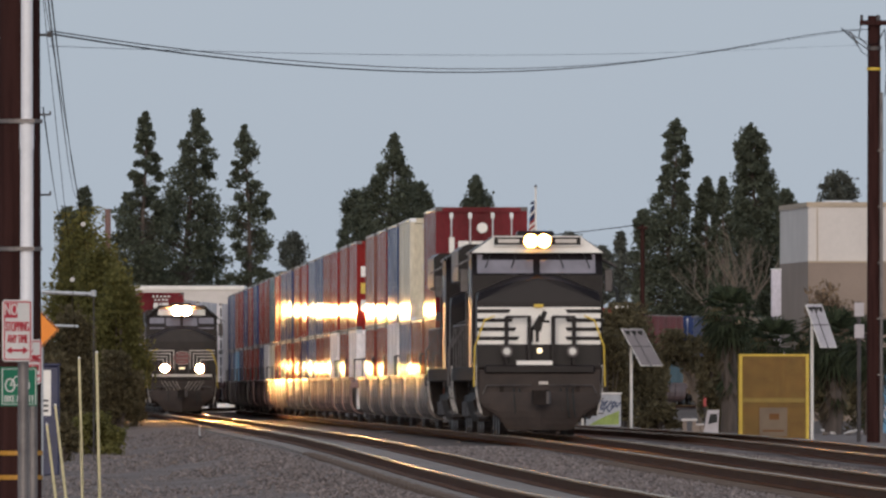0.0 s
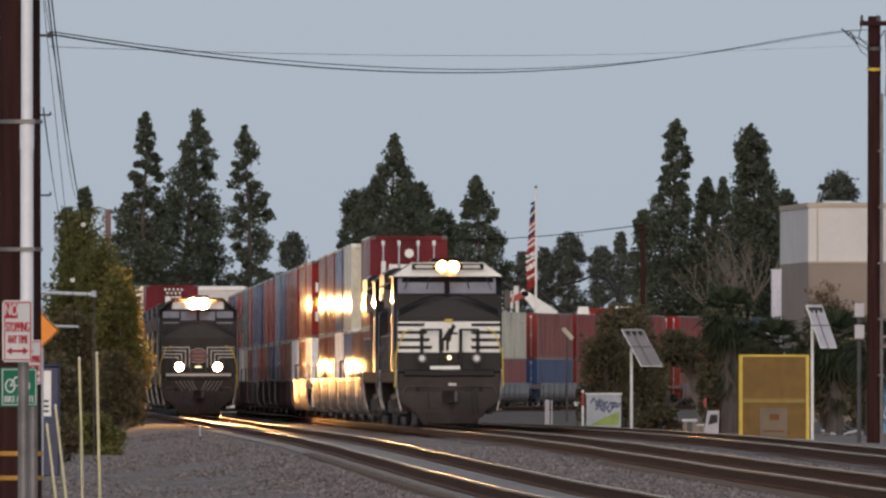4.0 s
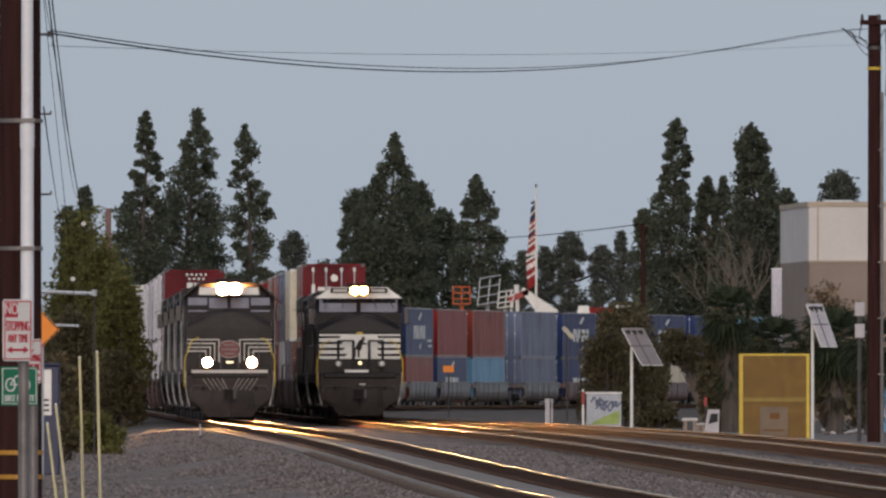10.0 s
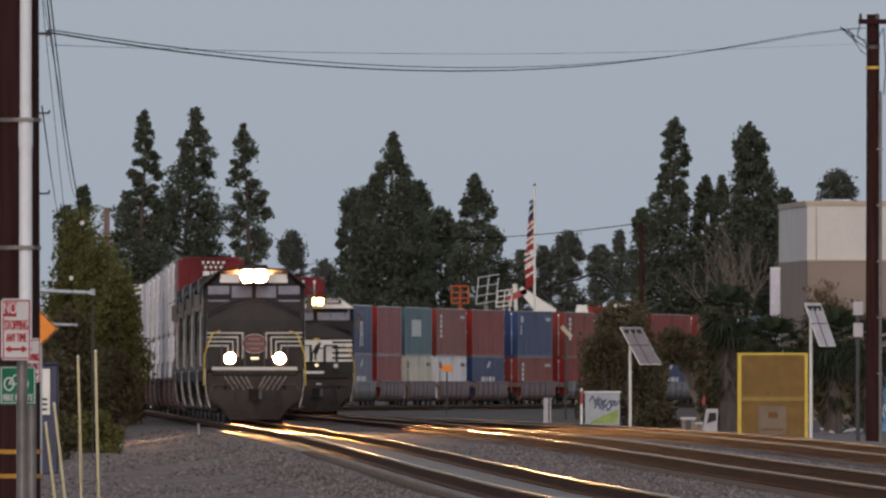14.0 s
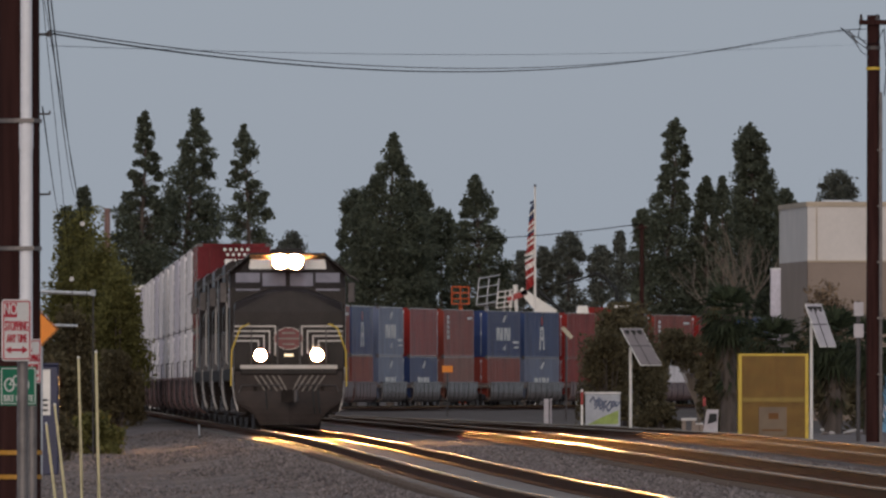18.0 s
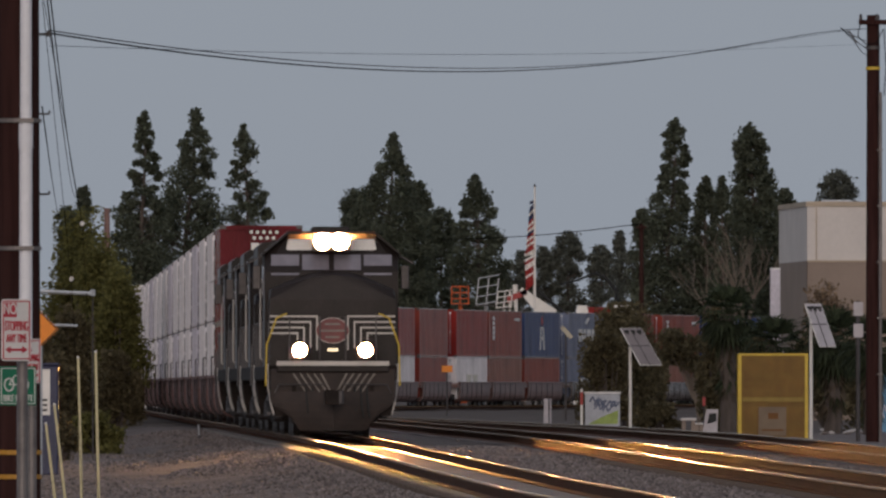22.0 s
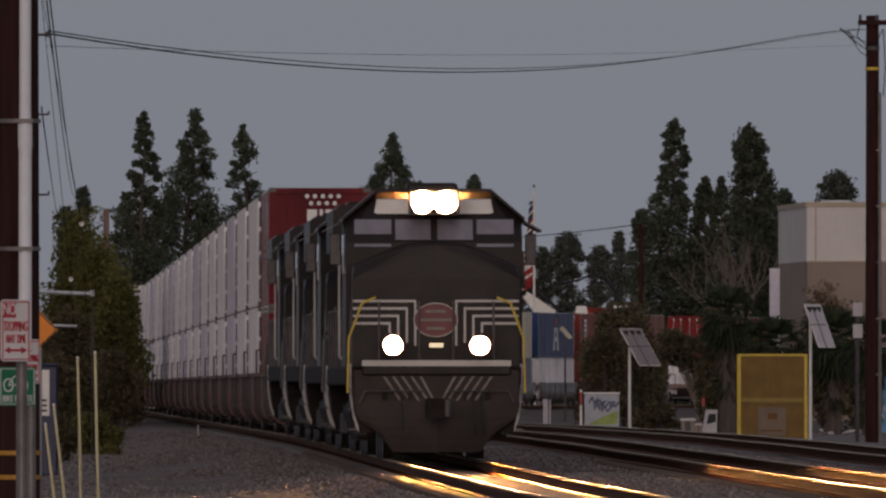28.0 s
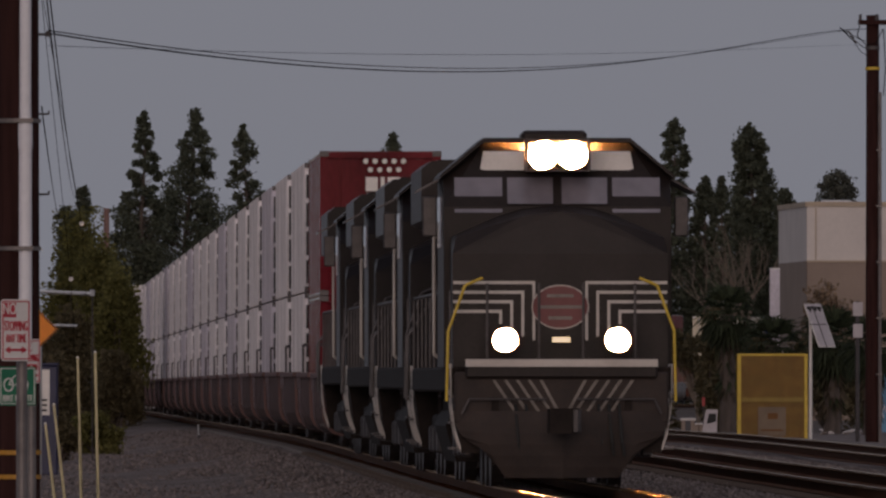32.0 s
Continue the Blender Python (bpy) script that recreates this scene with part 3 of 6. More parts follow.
        part("marker_light", Shape().tube((0, .5, 2.0), (0, .36, 2.0), .07, .06, 12), MARKER, lo, "small lit yellow lamp")
        part("number_plate", Shape().box(-.55, .3, .36, .376, 1.66, 1.76), WHITE, lo, "white plate on the sill")
        part("air_hatch", Shape().box(-.12, .1, .84, .95, 3.02, 3.1, .01), YELLOW, nose)
        part("pilot_plate", Shape().box(-.02, .2, .42, .45, 1.2, 1.27), GREY_LT, lo)
    return lo


def grey_loco(name, lead):
    lo, plow = loco_base(name, "dark grey diesel locomotive with pale nose stripes and blazing headlights" if lead else
                         "dark grimy diesel locomotive coupled behind the leading one", GREY_DK if lead else BLACK, GREY_LT, lead)
    nose, cab = cab_and_nose(lo, GREY_DK if lead else BLACK, 4.72, 1.46, 4.2)
    F = .95
    if lead:
        windows_of(cab, ((-1.4, -.75, 3.72, 4.2, 2.03, 2.22), (-.68, -.06, 3.84, 4.2, 2.03, 2.22), (.06, .68, 3.84, 4.2, 2.03, 2.22), (.75, 1.4, 3.72, 4.2, 2.03, 2.22)))
        hl = part("headlight", Shape().box(-.44, -.41, 1.72, 2.36, 4.28, 4.72).box(.41, .44, 1.72, 2.36, 4.28, 4.72).box(-.41, .41, 1.72, 2.36, 4.28, 4.3).box(-.41, .41, 1.72, 2.36, 4.7, 4.72), STEEL_DK, lo)
        for s in (-1, 1):
            # deep black hoods, added unseen to narrow the beams and spare the nose
            part("lamp_hood", Shape().tube((s * .2, 2.34, 4.5), (s * .2, 1.66, 4.5), .185, .2, 24, caps=False), RUBBER, hl)
            part("lamp", Shape().tube((s * .2, 2.33, 4.5), (s * .2, 2.3, 4.5), .183, .182, 24), HEADLAMP, hl, "blazing white headlamp")
            part("number_board", Shape().hull([(s * .45, 2.2, 4.3), (s * 1.05, 2.3, 4.3), (s * .45, 2.2, 4.56), (s * 1.0, 2.3, 4.56), (s * .45, 2.4, 4.3), (s * 1.05, 2.4, 4.3), (s * .45, 2.4, 4.56), (s * 1.0, 2.4, 4.56)]), WHITE, cab)
            d = part("ditch_light", Shape().tube((s * .76, .75, 1.98), (s * .76, .22, 1.98), .17, .175, 20, caps=False).tube((s * .76, .76, 1.98), (s * .76, .75, 1.98), .17, None, 20), STEEL_DK, lo)
            # made-up inner hood, cuts the ditch lamp's spill on the ground
            part("lamp_hood", Shape().tube((s * .76, .74, 1.98), (s * .76, .12, 1.98), .15, .165, 24, caps=False), RUBBER, d)
            part("lamp", Shape().tube((s * .76, .72, 1.98), (s * .76, .7, 1.98), .148, .146, 24), DITCHLAMP, d, "blazing ditch lamp")
        # pale nested stripes on both halves of the nose
        for s in (-1, 1):
            for k in range(4):
                top, inn = 2.78 - .13 * k, .34 + .15 * k
                low = 1.98 if k == 0 else (1.98 + .05 * k if k < 3 else 2.2)
                part("stripe", Shape().box(min(s * inn, s * 1.45), max(s * inn, s * 1.45), F - .014, F - .003, top - .042, top), GREY_LT, nose, "pale grey stripe")
                part("stripe", Shape().box(min(s * inn, s * (inn + .036)), max(s * inn, s * (inn + .036)), F - .014, F - .003, low, top - .042), GREY_LT, nose, "pale grey stripe")
        ring = [(math.cos(a) * .39, math.sin(a) * .3) for a in [2 * math.pi * i / 40 for i in range(40)]]
        em = part("emblem", Shape().extrude([(x, 2.43 + z) for x, z in ring], F - .014, F - .003), GREY_LT, nose, "oval emblem plate")
        part("emblem_field", Shape().extrude([(x * .96, 2.43 + z * .95) for x, z in ring], F - .02, F - .012), EMBLEM, em)
        for z, w in ((2.58, .18), (2.43, .3), (2.28, .16)):
            part("emblem_bar", Shape().box(-w, w, F - .026, F - .018, z - .022, z + .022), WORN_LINE, em)
        part("sill_plate", Shape().box(-1.3, 1.3, .362, .379, 1.62, 1.72), GREY_LT, lo, "pale sill stripe")
        part("marker_light", Shape().box(-.12, .12, .5, .6, 1.95, 2.02), MARKER, lo, "small lit lamp")
        for k in range(5):                     # diagonals that meet low down in the middle
            for s in (-1, 1):
                x, w = s * (.3 + .16 * k), .045
                low = max(.06, abs(x) - .3) * s
                part("plow_stripe", Shape().hull([(p, y, z) for y in (.432, .45) for p, z in ((x, 1.44), (x + w, 1.44), (low, 1.0), (low + w, 1.0))]), WORN_LINE, lo, "pale diagonal stripe")
        for x in (-1.0, -.3, .3, 1.0):
            part("front_post", Shape().tube((x, .6, 1.66), (x, .6, 2.75), .02, None, 6), STEEL_DK, lo)
    return lo


# ---------------- containers ----------------
SLOT = Shape().box(-.045, .045, -.004, .004, -.25, .25).mesh("dark_slot", RUBBER)
CASTING = Shape().box(-.095, .095, -.089, .089, -.06, .06, .012).mesh("corner_casting", STEEL_DK)
CASTING_PALE = Shape().box(-.095, .095, -.089, .089, -.06, .06, .012).mesh("corner_casting", GALV)
CONT = {}


def container(colour, length, high, marks=""):
    """A corrugated steel box with doors at its near end (-y); origin in the middle of its floor."""
    key = (colour, length, high, marks)
    if key in CONT:
        return CONT[key]
    L, H, W = length, high, 2.44
    paint = PAINT[colour]
    words = {"pale": "pale grey", "slate": "slate blue", "sky": "light blue", "maroon": "dark red", "rust": "faded red"}.get(colour, colour)
    c = thing("shipping_container", "%s corrugated steel shipping container on a rail car" % words if length < 14 else
              "long %s ribbed freight container on a rail car" % words, "container", "stacked containers")
    y0, y1 = -L / 2, L / 2
    body = Shape()
    # corrugated sides and far end as folded sheets with thickness
    step = 0.28 if L < 14 else 0.6
    n = int((L - .3) / step)
    for s in (-1, 1):
        pts = []
        for i in range(n):
            y = y0 + .15 + i * step
            pts += [(s * 1.21, y), (s * 1.21, y + step * .3), (s * 1.178, y + step * .5), (s * 1.178, y + step * .8)] if L < 14 else \
                   [(s * 1.208, y), (s * 1.208, y + step * .9), (s * 1.213, y + step * .92), (s * 1.213, y + step * .98)]
        pts.append((s * 1.21, y1 - .1))
        lo_z, hi_z, out = (.07, H - .05, 0.0) if L < 14 else (.01, H - .005, s * .014)
        v = [(x + out, y, lo_z) for x, y in pts] + [(x + out, y, hi_z) for x, y in pts]
        k = len(pts)
        body.add(v, [(i, i + 1, k + i + 1, k + i) for i in range(k - 1)])
    pts = []
    for i in range(8):
        x = -1.1 + .275 * i
        pts += [(x, y1 - .02), (x + .09, y1 - .02), (x + .14, y1 - .055), (x + .23, y1 - .055)]
    v = [(x, y, .15) for x, y in pts] + [(x, y, H - .12) for x, y in pts]
    k = len(pts)
    body.add(v, [(i, i + 1, k + i + 1, k + i) for i in range(k - 1)])
    body.box(-1.19, 1.19, y0 + .05, y1 - .05, H - .05, H - .02)
    body.box(-1.19, 1.19, y0 + .05, y1 - .05, .05, .15)
    b = part("body", body, paint, c)
    fr = Shape()
    for s in (-1, 1):
        fr.box(s * 1.16 - .052, s * 1.16 + .052, y0, y1, 0, .08, .02).box(s * 1.165 - .05, s * 1.165 + .05, y0, y1, H - .06, H, .02)
        fr.tube((s * 1.19, y0 + .18, H - .05), (s * 1.19, y1 - .18, H - .05), .034, None, 12).tube((s * 1.19, y0 + .18, .05), (s * 1.19, y1 - .18, .05), .034, None, 12)
        for y in (y0, y1):
            yy = y + .07 if y < 0 else y - .07
            fr.box(s * 1.14 - .08, s * 1.14 + .08, yy - .07, yy + .07, .1, H - .05)
    fr.box(-1.2, 1.2, y0, y0 + .12, H - .14, H - .002).box(-1.2, 1.2, y0, y0 + .12, 0.0, .14).box(-1.2, 1.2, y1 - .12, y1, H - .14, H - .002).box(-1.2, 1.2, y1 - .12, y1, 0, .14)
    part("frame", fr, paint, c)
    for s in (-1, 1):
        d = part("door", Shape().box(min(s * .01, s * 1.1), max(s * .01, s * 1.1), y0 + .05, y0 + .1, .16, H - .16).box(min(s * .08, s * 1.02), max(s * .08, s * 1.02), y0 + .035, y0 + .06, .3, H * .33)
                 .box(min(s * .08, s * 1.02), max(s * .08, s * 1.02), y0 + .035, y0 + .06, H * .37, H * .62).box(min(s * .08, s * 1.02), max(s * .08, s * 1.02), y0 + .035, y0 + .06, H * .66, H - .28), paint, c)
        for x in (.3, .8):
            part("lock_rod", Shape().tube((s * x, y0 + .02, .1), (s * x, y0 + .02, H - .08), .02, None, 6).box(s * x - .05, s * x + .05, y0 + .0, y0 + .04, H - .3, H - .16)
                 .box(s * x - .05, s * x + .05, y0 + .0, y0 + .04, H * .5, H * .5 + .12), paint if marks == "dots" else GALV, d)
    for s in (-1, 1):
        for y in (y0, y1):
            for z in (0, H):
                part("corner_casting", CASTING_PALE if colour in ("white", "cream") and L < 14 else CASTING, None, c,
                     m=pose(s * 1.13, y + (.083 if y < 0 else -.083), z + (.055 if z == 0 else -.055)))
    if L > 14:
        for y in (y0 + 1.98, y1 - 1.98):
            for s in (-1, 1):
                part("lift_post", Shape().box(s * 1.2 - .03, s * 1.2 + .03, y - .14, y + .14, .02, H - .01), paint, c)
        for s in (-1, 1):
            part("end_post", Shape().box(s * 1.13 - .1, s * 1.13 + .1, y0 - .012, y0 + .3, .13, H - .13), paint, c, "pale end post with dark slots")
            for k in range(4):
                part("dark_slot", SLOT, None, c, m=pose(s * 1.15, y0 - .014, .42 + k * .6))
    side_label(c, b, marks, y0, y1, H)
    CONT[key] = c
    scatter_home.append(c)
    return c


scatter_home = []


def side_label(c, b, marks, y0, y1, H):
    """Markings: plain shapes where they are trade marks, bars where they cannot be read."""
    P = WHITE
    if marks == "blocks":
        for x0, x1, z0, z1 in ((-.86, -.72, .8, 1.22), (-.62, -.34, .9, 1.22), (-.26, .04, .9, 1.22)):
            part("mark_block", Shape().box(x0, x1, y0 - .01, y0 + .03, H - z1, H - z0), P, b, "white trade mark block")
        part("mark_disc", Shape().tube((0.02, y0 + .03, H - .55), (0.02, y0 + .0, H - .55), .14, .14, 18), P, b)
    elif marks == "dots":
        for r in range(2):
            for k in range(5 - r):
                x, z = -.3 + .19 * k + .095 * r, H - .2 - .17 * r
                part("mark_disc", Shape().tube((x, y0 + .03, z), (x, y0 - .006, z), .055, .055, 8), P, b)
        for x0, x1 in ((-.3, -.06), (.0, .08), (.14, .44)):
            part("mark_block", Shape().box(x0, x1, y0 - .01, y0 + .03, H - .8, H - .52), P, b, "white trade mark block")
    elif marks == "discs":
        part("mark_disc", Shape().tube((.55, y0 + .03, H - .5), (.55, y0 + .0, H - .5), .17, .17, 16), EMBLEM, b)
        part("mark_disc", Shape().tube((.62, y0 + .03, H - 1.15), (.62, y0 + .0, H - 1.15), .13, .13, 16), PAINT["blue"], b)
        part("placard", Shape().box(.2, .95, y0 + .0, y0 + .03, H - 2.0, H - 1.6), RUBBER, b)
    elif marks == "labels":
        for z, m in ((H - 1.0, P), (H - 1.55, YELLOW), (H - 2.1, P)):
            part("placard", Shape().box(-1.08, -.8, y0 - .008, y0 + .03, z - .17, z + .17), m, b)
    elif marks == "square":
        part("placard", Shape().box(1.212, 1.222, -3.0, 1.2, H - 1.75, H - .75), P, b, "large pale square on the side")
    elif marks == "logo":
        x0, x1, z, q = 1.212, 1.226, H * .5 if H > 2.7 else H * .36, .4
        for k in range(2):                     # two blocky zigzag shapes
            y = -2.7 + 2.75 * k
            part("mark", Shape().box(x0, x1, y, y + .65, z - q, z + q).box(x0, x1, y + 1.65, y + 2.3, z - q, z + q)
                 .hull([(xx, yy, zz) for xx in (x0, x1) for yy, zz in ((y + .6, z + q), (y + 1.2, z + q), (y + 1.15, z - q), (y + 1.7, z - q))]), P, b, "white trade mark shape")
        part("mark", Shape().hull([(xx, yy, zz) for xx in (x0, x1) for yy, zz in ((-.6, H - .62), (.5, H - .25), (.9, H - .35), (-.1, H - .75))]), P, b)
        part("mark", Shape().hull([(xx, yy, zz) for xx in (x0, x1) for yy, zz in ((-.4, .55), (.7, .8), (.4, .4))]), P, b)
        part("mark_bar", Shape().box(x0, x1, 3.4, 5.4, H * .3, H * .3 + .14), P, b)
        part("mark_bar", Shape().box(x0, x1, 3.8, 5.4, H * .3 - .3, H * .3 - .18), P, b)
    elif marks == "mast":                      # tall white figure with a red spot over it
        x0, x1 = 1.212, 1.222
        part("mark", Shape().hull([(xx, yy, zz) for xx in (x0, x1) for yy, zz in ((-.9, .5), (-.45, .5), (-.2, H - 1.0), (-.55, H - 1.0))])
             .hull([(xx, yy, zz) for xx in (x0, x1) for yy, zz in ((.9, .5), (.45, .5), (.2, H - 1.0), (.55, H - 1.0))]).box(x0, x1, -.5, .5, H * .38, H * .46).box(x0, x1, -.5, .5, H - 1.15, H - .95), P, b, "white trade mark shape")
        part("mark_disc", Shape().tube((x0, 0, H - .6), (x1, 0, H - .6), .3, .3, 16), RED_SAFE, b, "red spot")
    elif marks == "corner":
        x0, x1 = 1.212, 1.222
        part("mark", Shape().box(x0, x1, y0 + 1.0, y0 + 1.9, H - .75, H - .35).box(x0, x1, y0 + 1.0, y0 + 1.35, H - 1.5, H - .9), EMBLEM if H < 2.7 else P, b)
        part("mark_bar", Shape().box(x0, x1, y1 - 2.4, y1 - .7, H - .62, H - .42), P if H > 2.7 else EMBLEM, b)
    elif marks == "panel":
        part("placard", Shape().box(1.212, 1.222, -2.6, 3.4, .5, H - .45), PAINT["slate"], b, "large faded panel on the side")
    elif marks == "stripe":
        part("mark", Shape().box(1.212, 1.222, -5.2, -4.5, .12, H - .1), P, b, "white upright stripe")
    elif marks == "window":
        part("placard", Shape().box(1.212, 1.222, -2.0, -.3, .5, 1.5).box(1.212, 1.222, .3, 2.2, .5, 1.5), PAINT["cream"], b, "pale patched panel")
    elif marks == "text":
        for k in range(5):
            part("mark_bar", Shape().box(1.212, 1.222, y0 + 1.4, y0 + 2.1, H - .6 - .3 * k, H - .38 - .3 * k), P, b)
        part("mark_bar", Shape().box(1.212, 1.222, y1 - 2.6, y1 - .8, H - .6, H - .45), P, b)


def well_car(length, material, name_extra, load):
    """A double-stack well car unit: origin at its middle on the rail heads."""
    c = thing("well_car", ("%s double-stack well car with loaded containers" if load > 10 else "short %s well car running empty") % name_extra, "railway wagon", "double-stack wagons")
    hl = length / 2
    k = load / 2 + .1                          # where the well ends
    for s in (-1, 1):
        sl = Shape()
        # deep side sill that curves in under the load
        curve = [(1.43, 1.42), (1.43, .85), (1.41, .6), (1.34, .42), (1.2, .3), (1.02, .26)]
        ring = [(s * x, z) for x, z in curve] + [(s * (x - .06), z + .03) for x, z in curve[::-1]]
        sl.extrude(ring, -k + .25, k - .25)
        for i in range(int((2 * k - 1.6) / 1.9)):
            y = -k + 1.0 + i * 1.9
            sl.extrude([(s * (x + .012), z) for x, z in curve] + [(s * (x - .01), z) for x, z in curve[::-1]], y, y + .14, m=1)
        side = part("side_sill", sl, [material, GRIME], c)
        part("top_chord", Shape().box(s * 1.39 - .09, s * 1.39 + .09, -k, k, 1.38, 1.48, .01), material, side)
    part("well_floor", Shape().box(-1.3, 1.3, -k + .5, k - .5, .36, .42), GRIME, c)
    for e in (-1, 1):
        part("end_platform", Shape().hull([(-1.4, e * (hl - .02), 1.12), (1.4, e * (hl - .02), 1.12), (-1.4, e * k, 1.12), (1.4, e * k, 1.12),
                                           (-1.4, e * (hl - .02), 1.3), (1.4, e * (hl - .02), 1.3), (-1.4, e * k, 1.4), (1.4, e * k, 1.4)]), material, c)
        part("end_railing", Shape().path([(-1.3, e * (hl - .2), 1.3), (-1.3, e * (hl - .2), 2.05), (-.6, e * (hl - .2), 2.05), (-.6, e * (hl - .2), 1.3)], .025), STEEL_DK, c)
    tr = part("truck", Shape().box(-1.1, -.95, -hl - .9, -hl + .9, .4, .72, .04).box(.95, 1.1, -hl - .9, -hl + .9, .4, .72, .04).box(-.95, .95, -hl - .25, -hl + .25, .42, .7).box(-.4, .4, -hl - .3, -hl + .3, .7, 1.12), GRIME, c)
    wh = Shape().tube((-.065, 0, 0), (.065, 0, 0), .46, None, 16).mesh("wheel", STEEL_DK)
    for y in (-hl - .88, -hl + .88):
        for s in (-1, 1):
            part("wheel", wh, None, tr, m=pose(s * .77, y, .46))
        part("axle", Shape().tube((-.9, y, .46), (.9, y, .46), .08, None, 8), STEEL_DK, tr)
    scatter_home.append(c)
    return c


# each stack: near end behind the locomotive's front, upper box, lower box
A_STACK = (
    (46.7, "maroon/blocks", "brown"), (74, "cream/discs", "slate"), (88.6, "blue/mast", "white"), (103, "rust/text", "rust"),
    (118, "brown", "rust"), (143, "red/labels", "white"), (157.5, "rust", "rust"), (173.5, "red/labels", "white/window"),
    (186.4, "rust/text", "brown"), (199.7, "blue/mast", "rust"), (214.9, "slate/logo", "slate/logo"), (230.4, "red/labels", "navy/logo"),
    (245.5, "rust/text", "brown"), (263.1, "navy/logo", "rust"), (276.9, "blue/mast", "slate/logo"), (291.8, "red/labels", "red"),
    (305.6, "teal/square", "cream/corner"), (320.1, "rust/text", "white/corner"), (334.8, "red", "navy/logo"), (352.1, "blue/corner", "rust/text"),
    (368.6, "rust/text", "red"), (382.9, "navy/logo", "rust"), (397.1, "red", "navy/logo"), (411.8, "rust", "sky"),
    (430.1, "slate", "slate"), (444.8, "navy/logo", "navy/logo"), (458.9, "rust", "navy/logo"), (472.6, "navy/logo", "cream/corner"),
    (488.1, "navy/logo", "navy"), (505.6, "sky/panel", "maroon"), (522.1, "red", "yellow/text"), (535.9, "cream/corner", "rust"),
    (552.1, "rust", "blue"), (565.6, "red/labels", "rust"), (582.1, "red", "teal/stripe"), (599.1, "red/labels", "rust"),
    (616.1, "blue", "slate"), (634.1, "white", "cream"), (649.1, "slate", "rust"),
)
A_FRONT = [a for a, _, _ in A_STACK] + [665.5 + 15.6 * i for i in range(18)]
A_UPPER, A_LOWER = [u for _, u, _ in A_STACK], [w for _, _, w in A_STACK]
A_SINGLE = [60.6]                              # a car that carries one box only


def build_trains():
    black_a = black_loco("diesel_locomotive", True)
    MOVERS.append((black_a, "A", 0.0, LOCO, 0.0, -LOCO / 2))
    black_b = black_loco("diesel_locomotive", False)
    MOVERS.append((black_b, "A", LOCO, 2 * LOCO, 0.0, -LOCO / 2))
    g = grey_loco("diesel_locomotive", True)
    MOVERS.append((g, "B", 0.0, LOCO, 0.0, -LOCO / 2))
    g2 = grey_loco("diesel_locomotive", False)
    MOVERS.append((g2, "B", LOCO, 2 * LOCO, 0.0, -LOCO / 2))
    for k in (2, 3):
        MOVERS.append((copy_thing(g2, Matrix()), "B", k * LOCO, (k + 1) * LOCO, 0.0, -LOCO / 2))
    used = set()

    def place(master, *row):
        ob = master if master.name not in used else copy_thing(master, Matrix())
        used.add(ob.name)
        MOVERS.append((ob, *row))

    pick = random.Random(5)
    some = ["rust", "red", "rust", "brown", "maroon", "navy/logo", "blue/text", "slate", "rust/text", "teal", "cream", "tan"]
    cars = {m: well_car(A_WELL, m, w, 12.19) for m, w in ((CAR_GREY, "grey"), (CAR_RUST, "rust-brown"))}

    def box(spec, high):
        c, _, marks = spec.partition("/")
        return container(c, 12.19, high, marks)

    for i, a in enumerate(A_FRONT):
        f, e = a - (A_WELL - 12.19) / 2, a + 12.19 + (A_WELL - 12.19) / 2
        place(cars[CAR_GREY if (i // 5) % 2 == 0 else CAR_RUST], "A", f, e, 0.0, 0.0)
        place(box(A_LOWER[i] if i < len(A_LOWER) else pick.choice(some), 2.59), "A", f, e, 0.425, 0.0)
        place(box(A_UPPER[i] if i < len(A_UPPER) else pick.choice(some), 2.9), "A", f, e, 0.425 + 2.6, 0.0)
    for a, c in zip(A_SINGLE, ("brown",)):
        f, e = a - (A_WELL - 12.19) / 2, a + 12.19 + (A_WELL - 12.19) / 2
        place(cars[CAR_GREY], "A", f, e, 0.0, 0.0)
        place(box(c, 2.59), "A", f, e, 0.425, 0.0)
    car53 = well_car(B_PITCH, CAR_MAROON, "dull maroon", 16.15)
    car40 = well_car(A_PITCH, CAR_MAROON, "dull maroon", 12.19)
    empty = well_car(12.0, CAR_MAROON, "dull maroon", 9.6)
    f = 4 * LOCO + 0.6
    place(empty, "B", f, f + 12.0, 0.0, 0.0)
    f += 12.0
    for i in range(31):
        p = A_PITCH if i == 0 else B_PITCH
        place(car40 if i == 0 else car53, "B", f, f + p, 0.0, 0.0)
        if i == 0:
            place(container("maroon", 12.19, 2.59, ""), "B", f, f + p, .425, 0.0)
            place(container("maroon", 12.19, 2.9, "dots"), "B", f, f + p, .425 + 2.6, 0.0)
        else:
            low, high = "white" if i % 3 else "pale", "white" if (i + 1) % 4 else "pale"
            place(container(low, 16.15, 2.72, ""), "B", f, f + p, .425, 0.0)
            place(container(high, 16.15, 2.72, ""), "B", f, f + p, .425 + 2.75, 0.0)
        f += p


def motions():
    for ob, train, f0, f1, z, shift in MOVERS:
        rows = []
        for t in (A_TIMES if train == "A" else B_TIMES):
            u = a_place(t) if train == "A" else B_PLACE[B_TIMES.index(t)]
            off = 0.0 if train == "A" else OFF_B
            rows.append((t, between(u + f0, u + f1, off, z) @ Matrix.Translation((0, shift, 0))))
        walk(ob, rows)
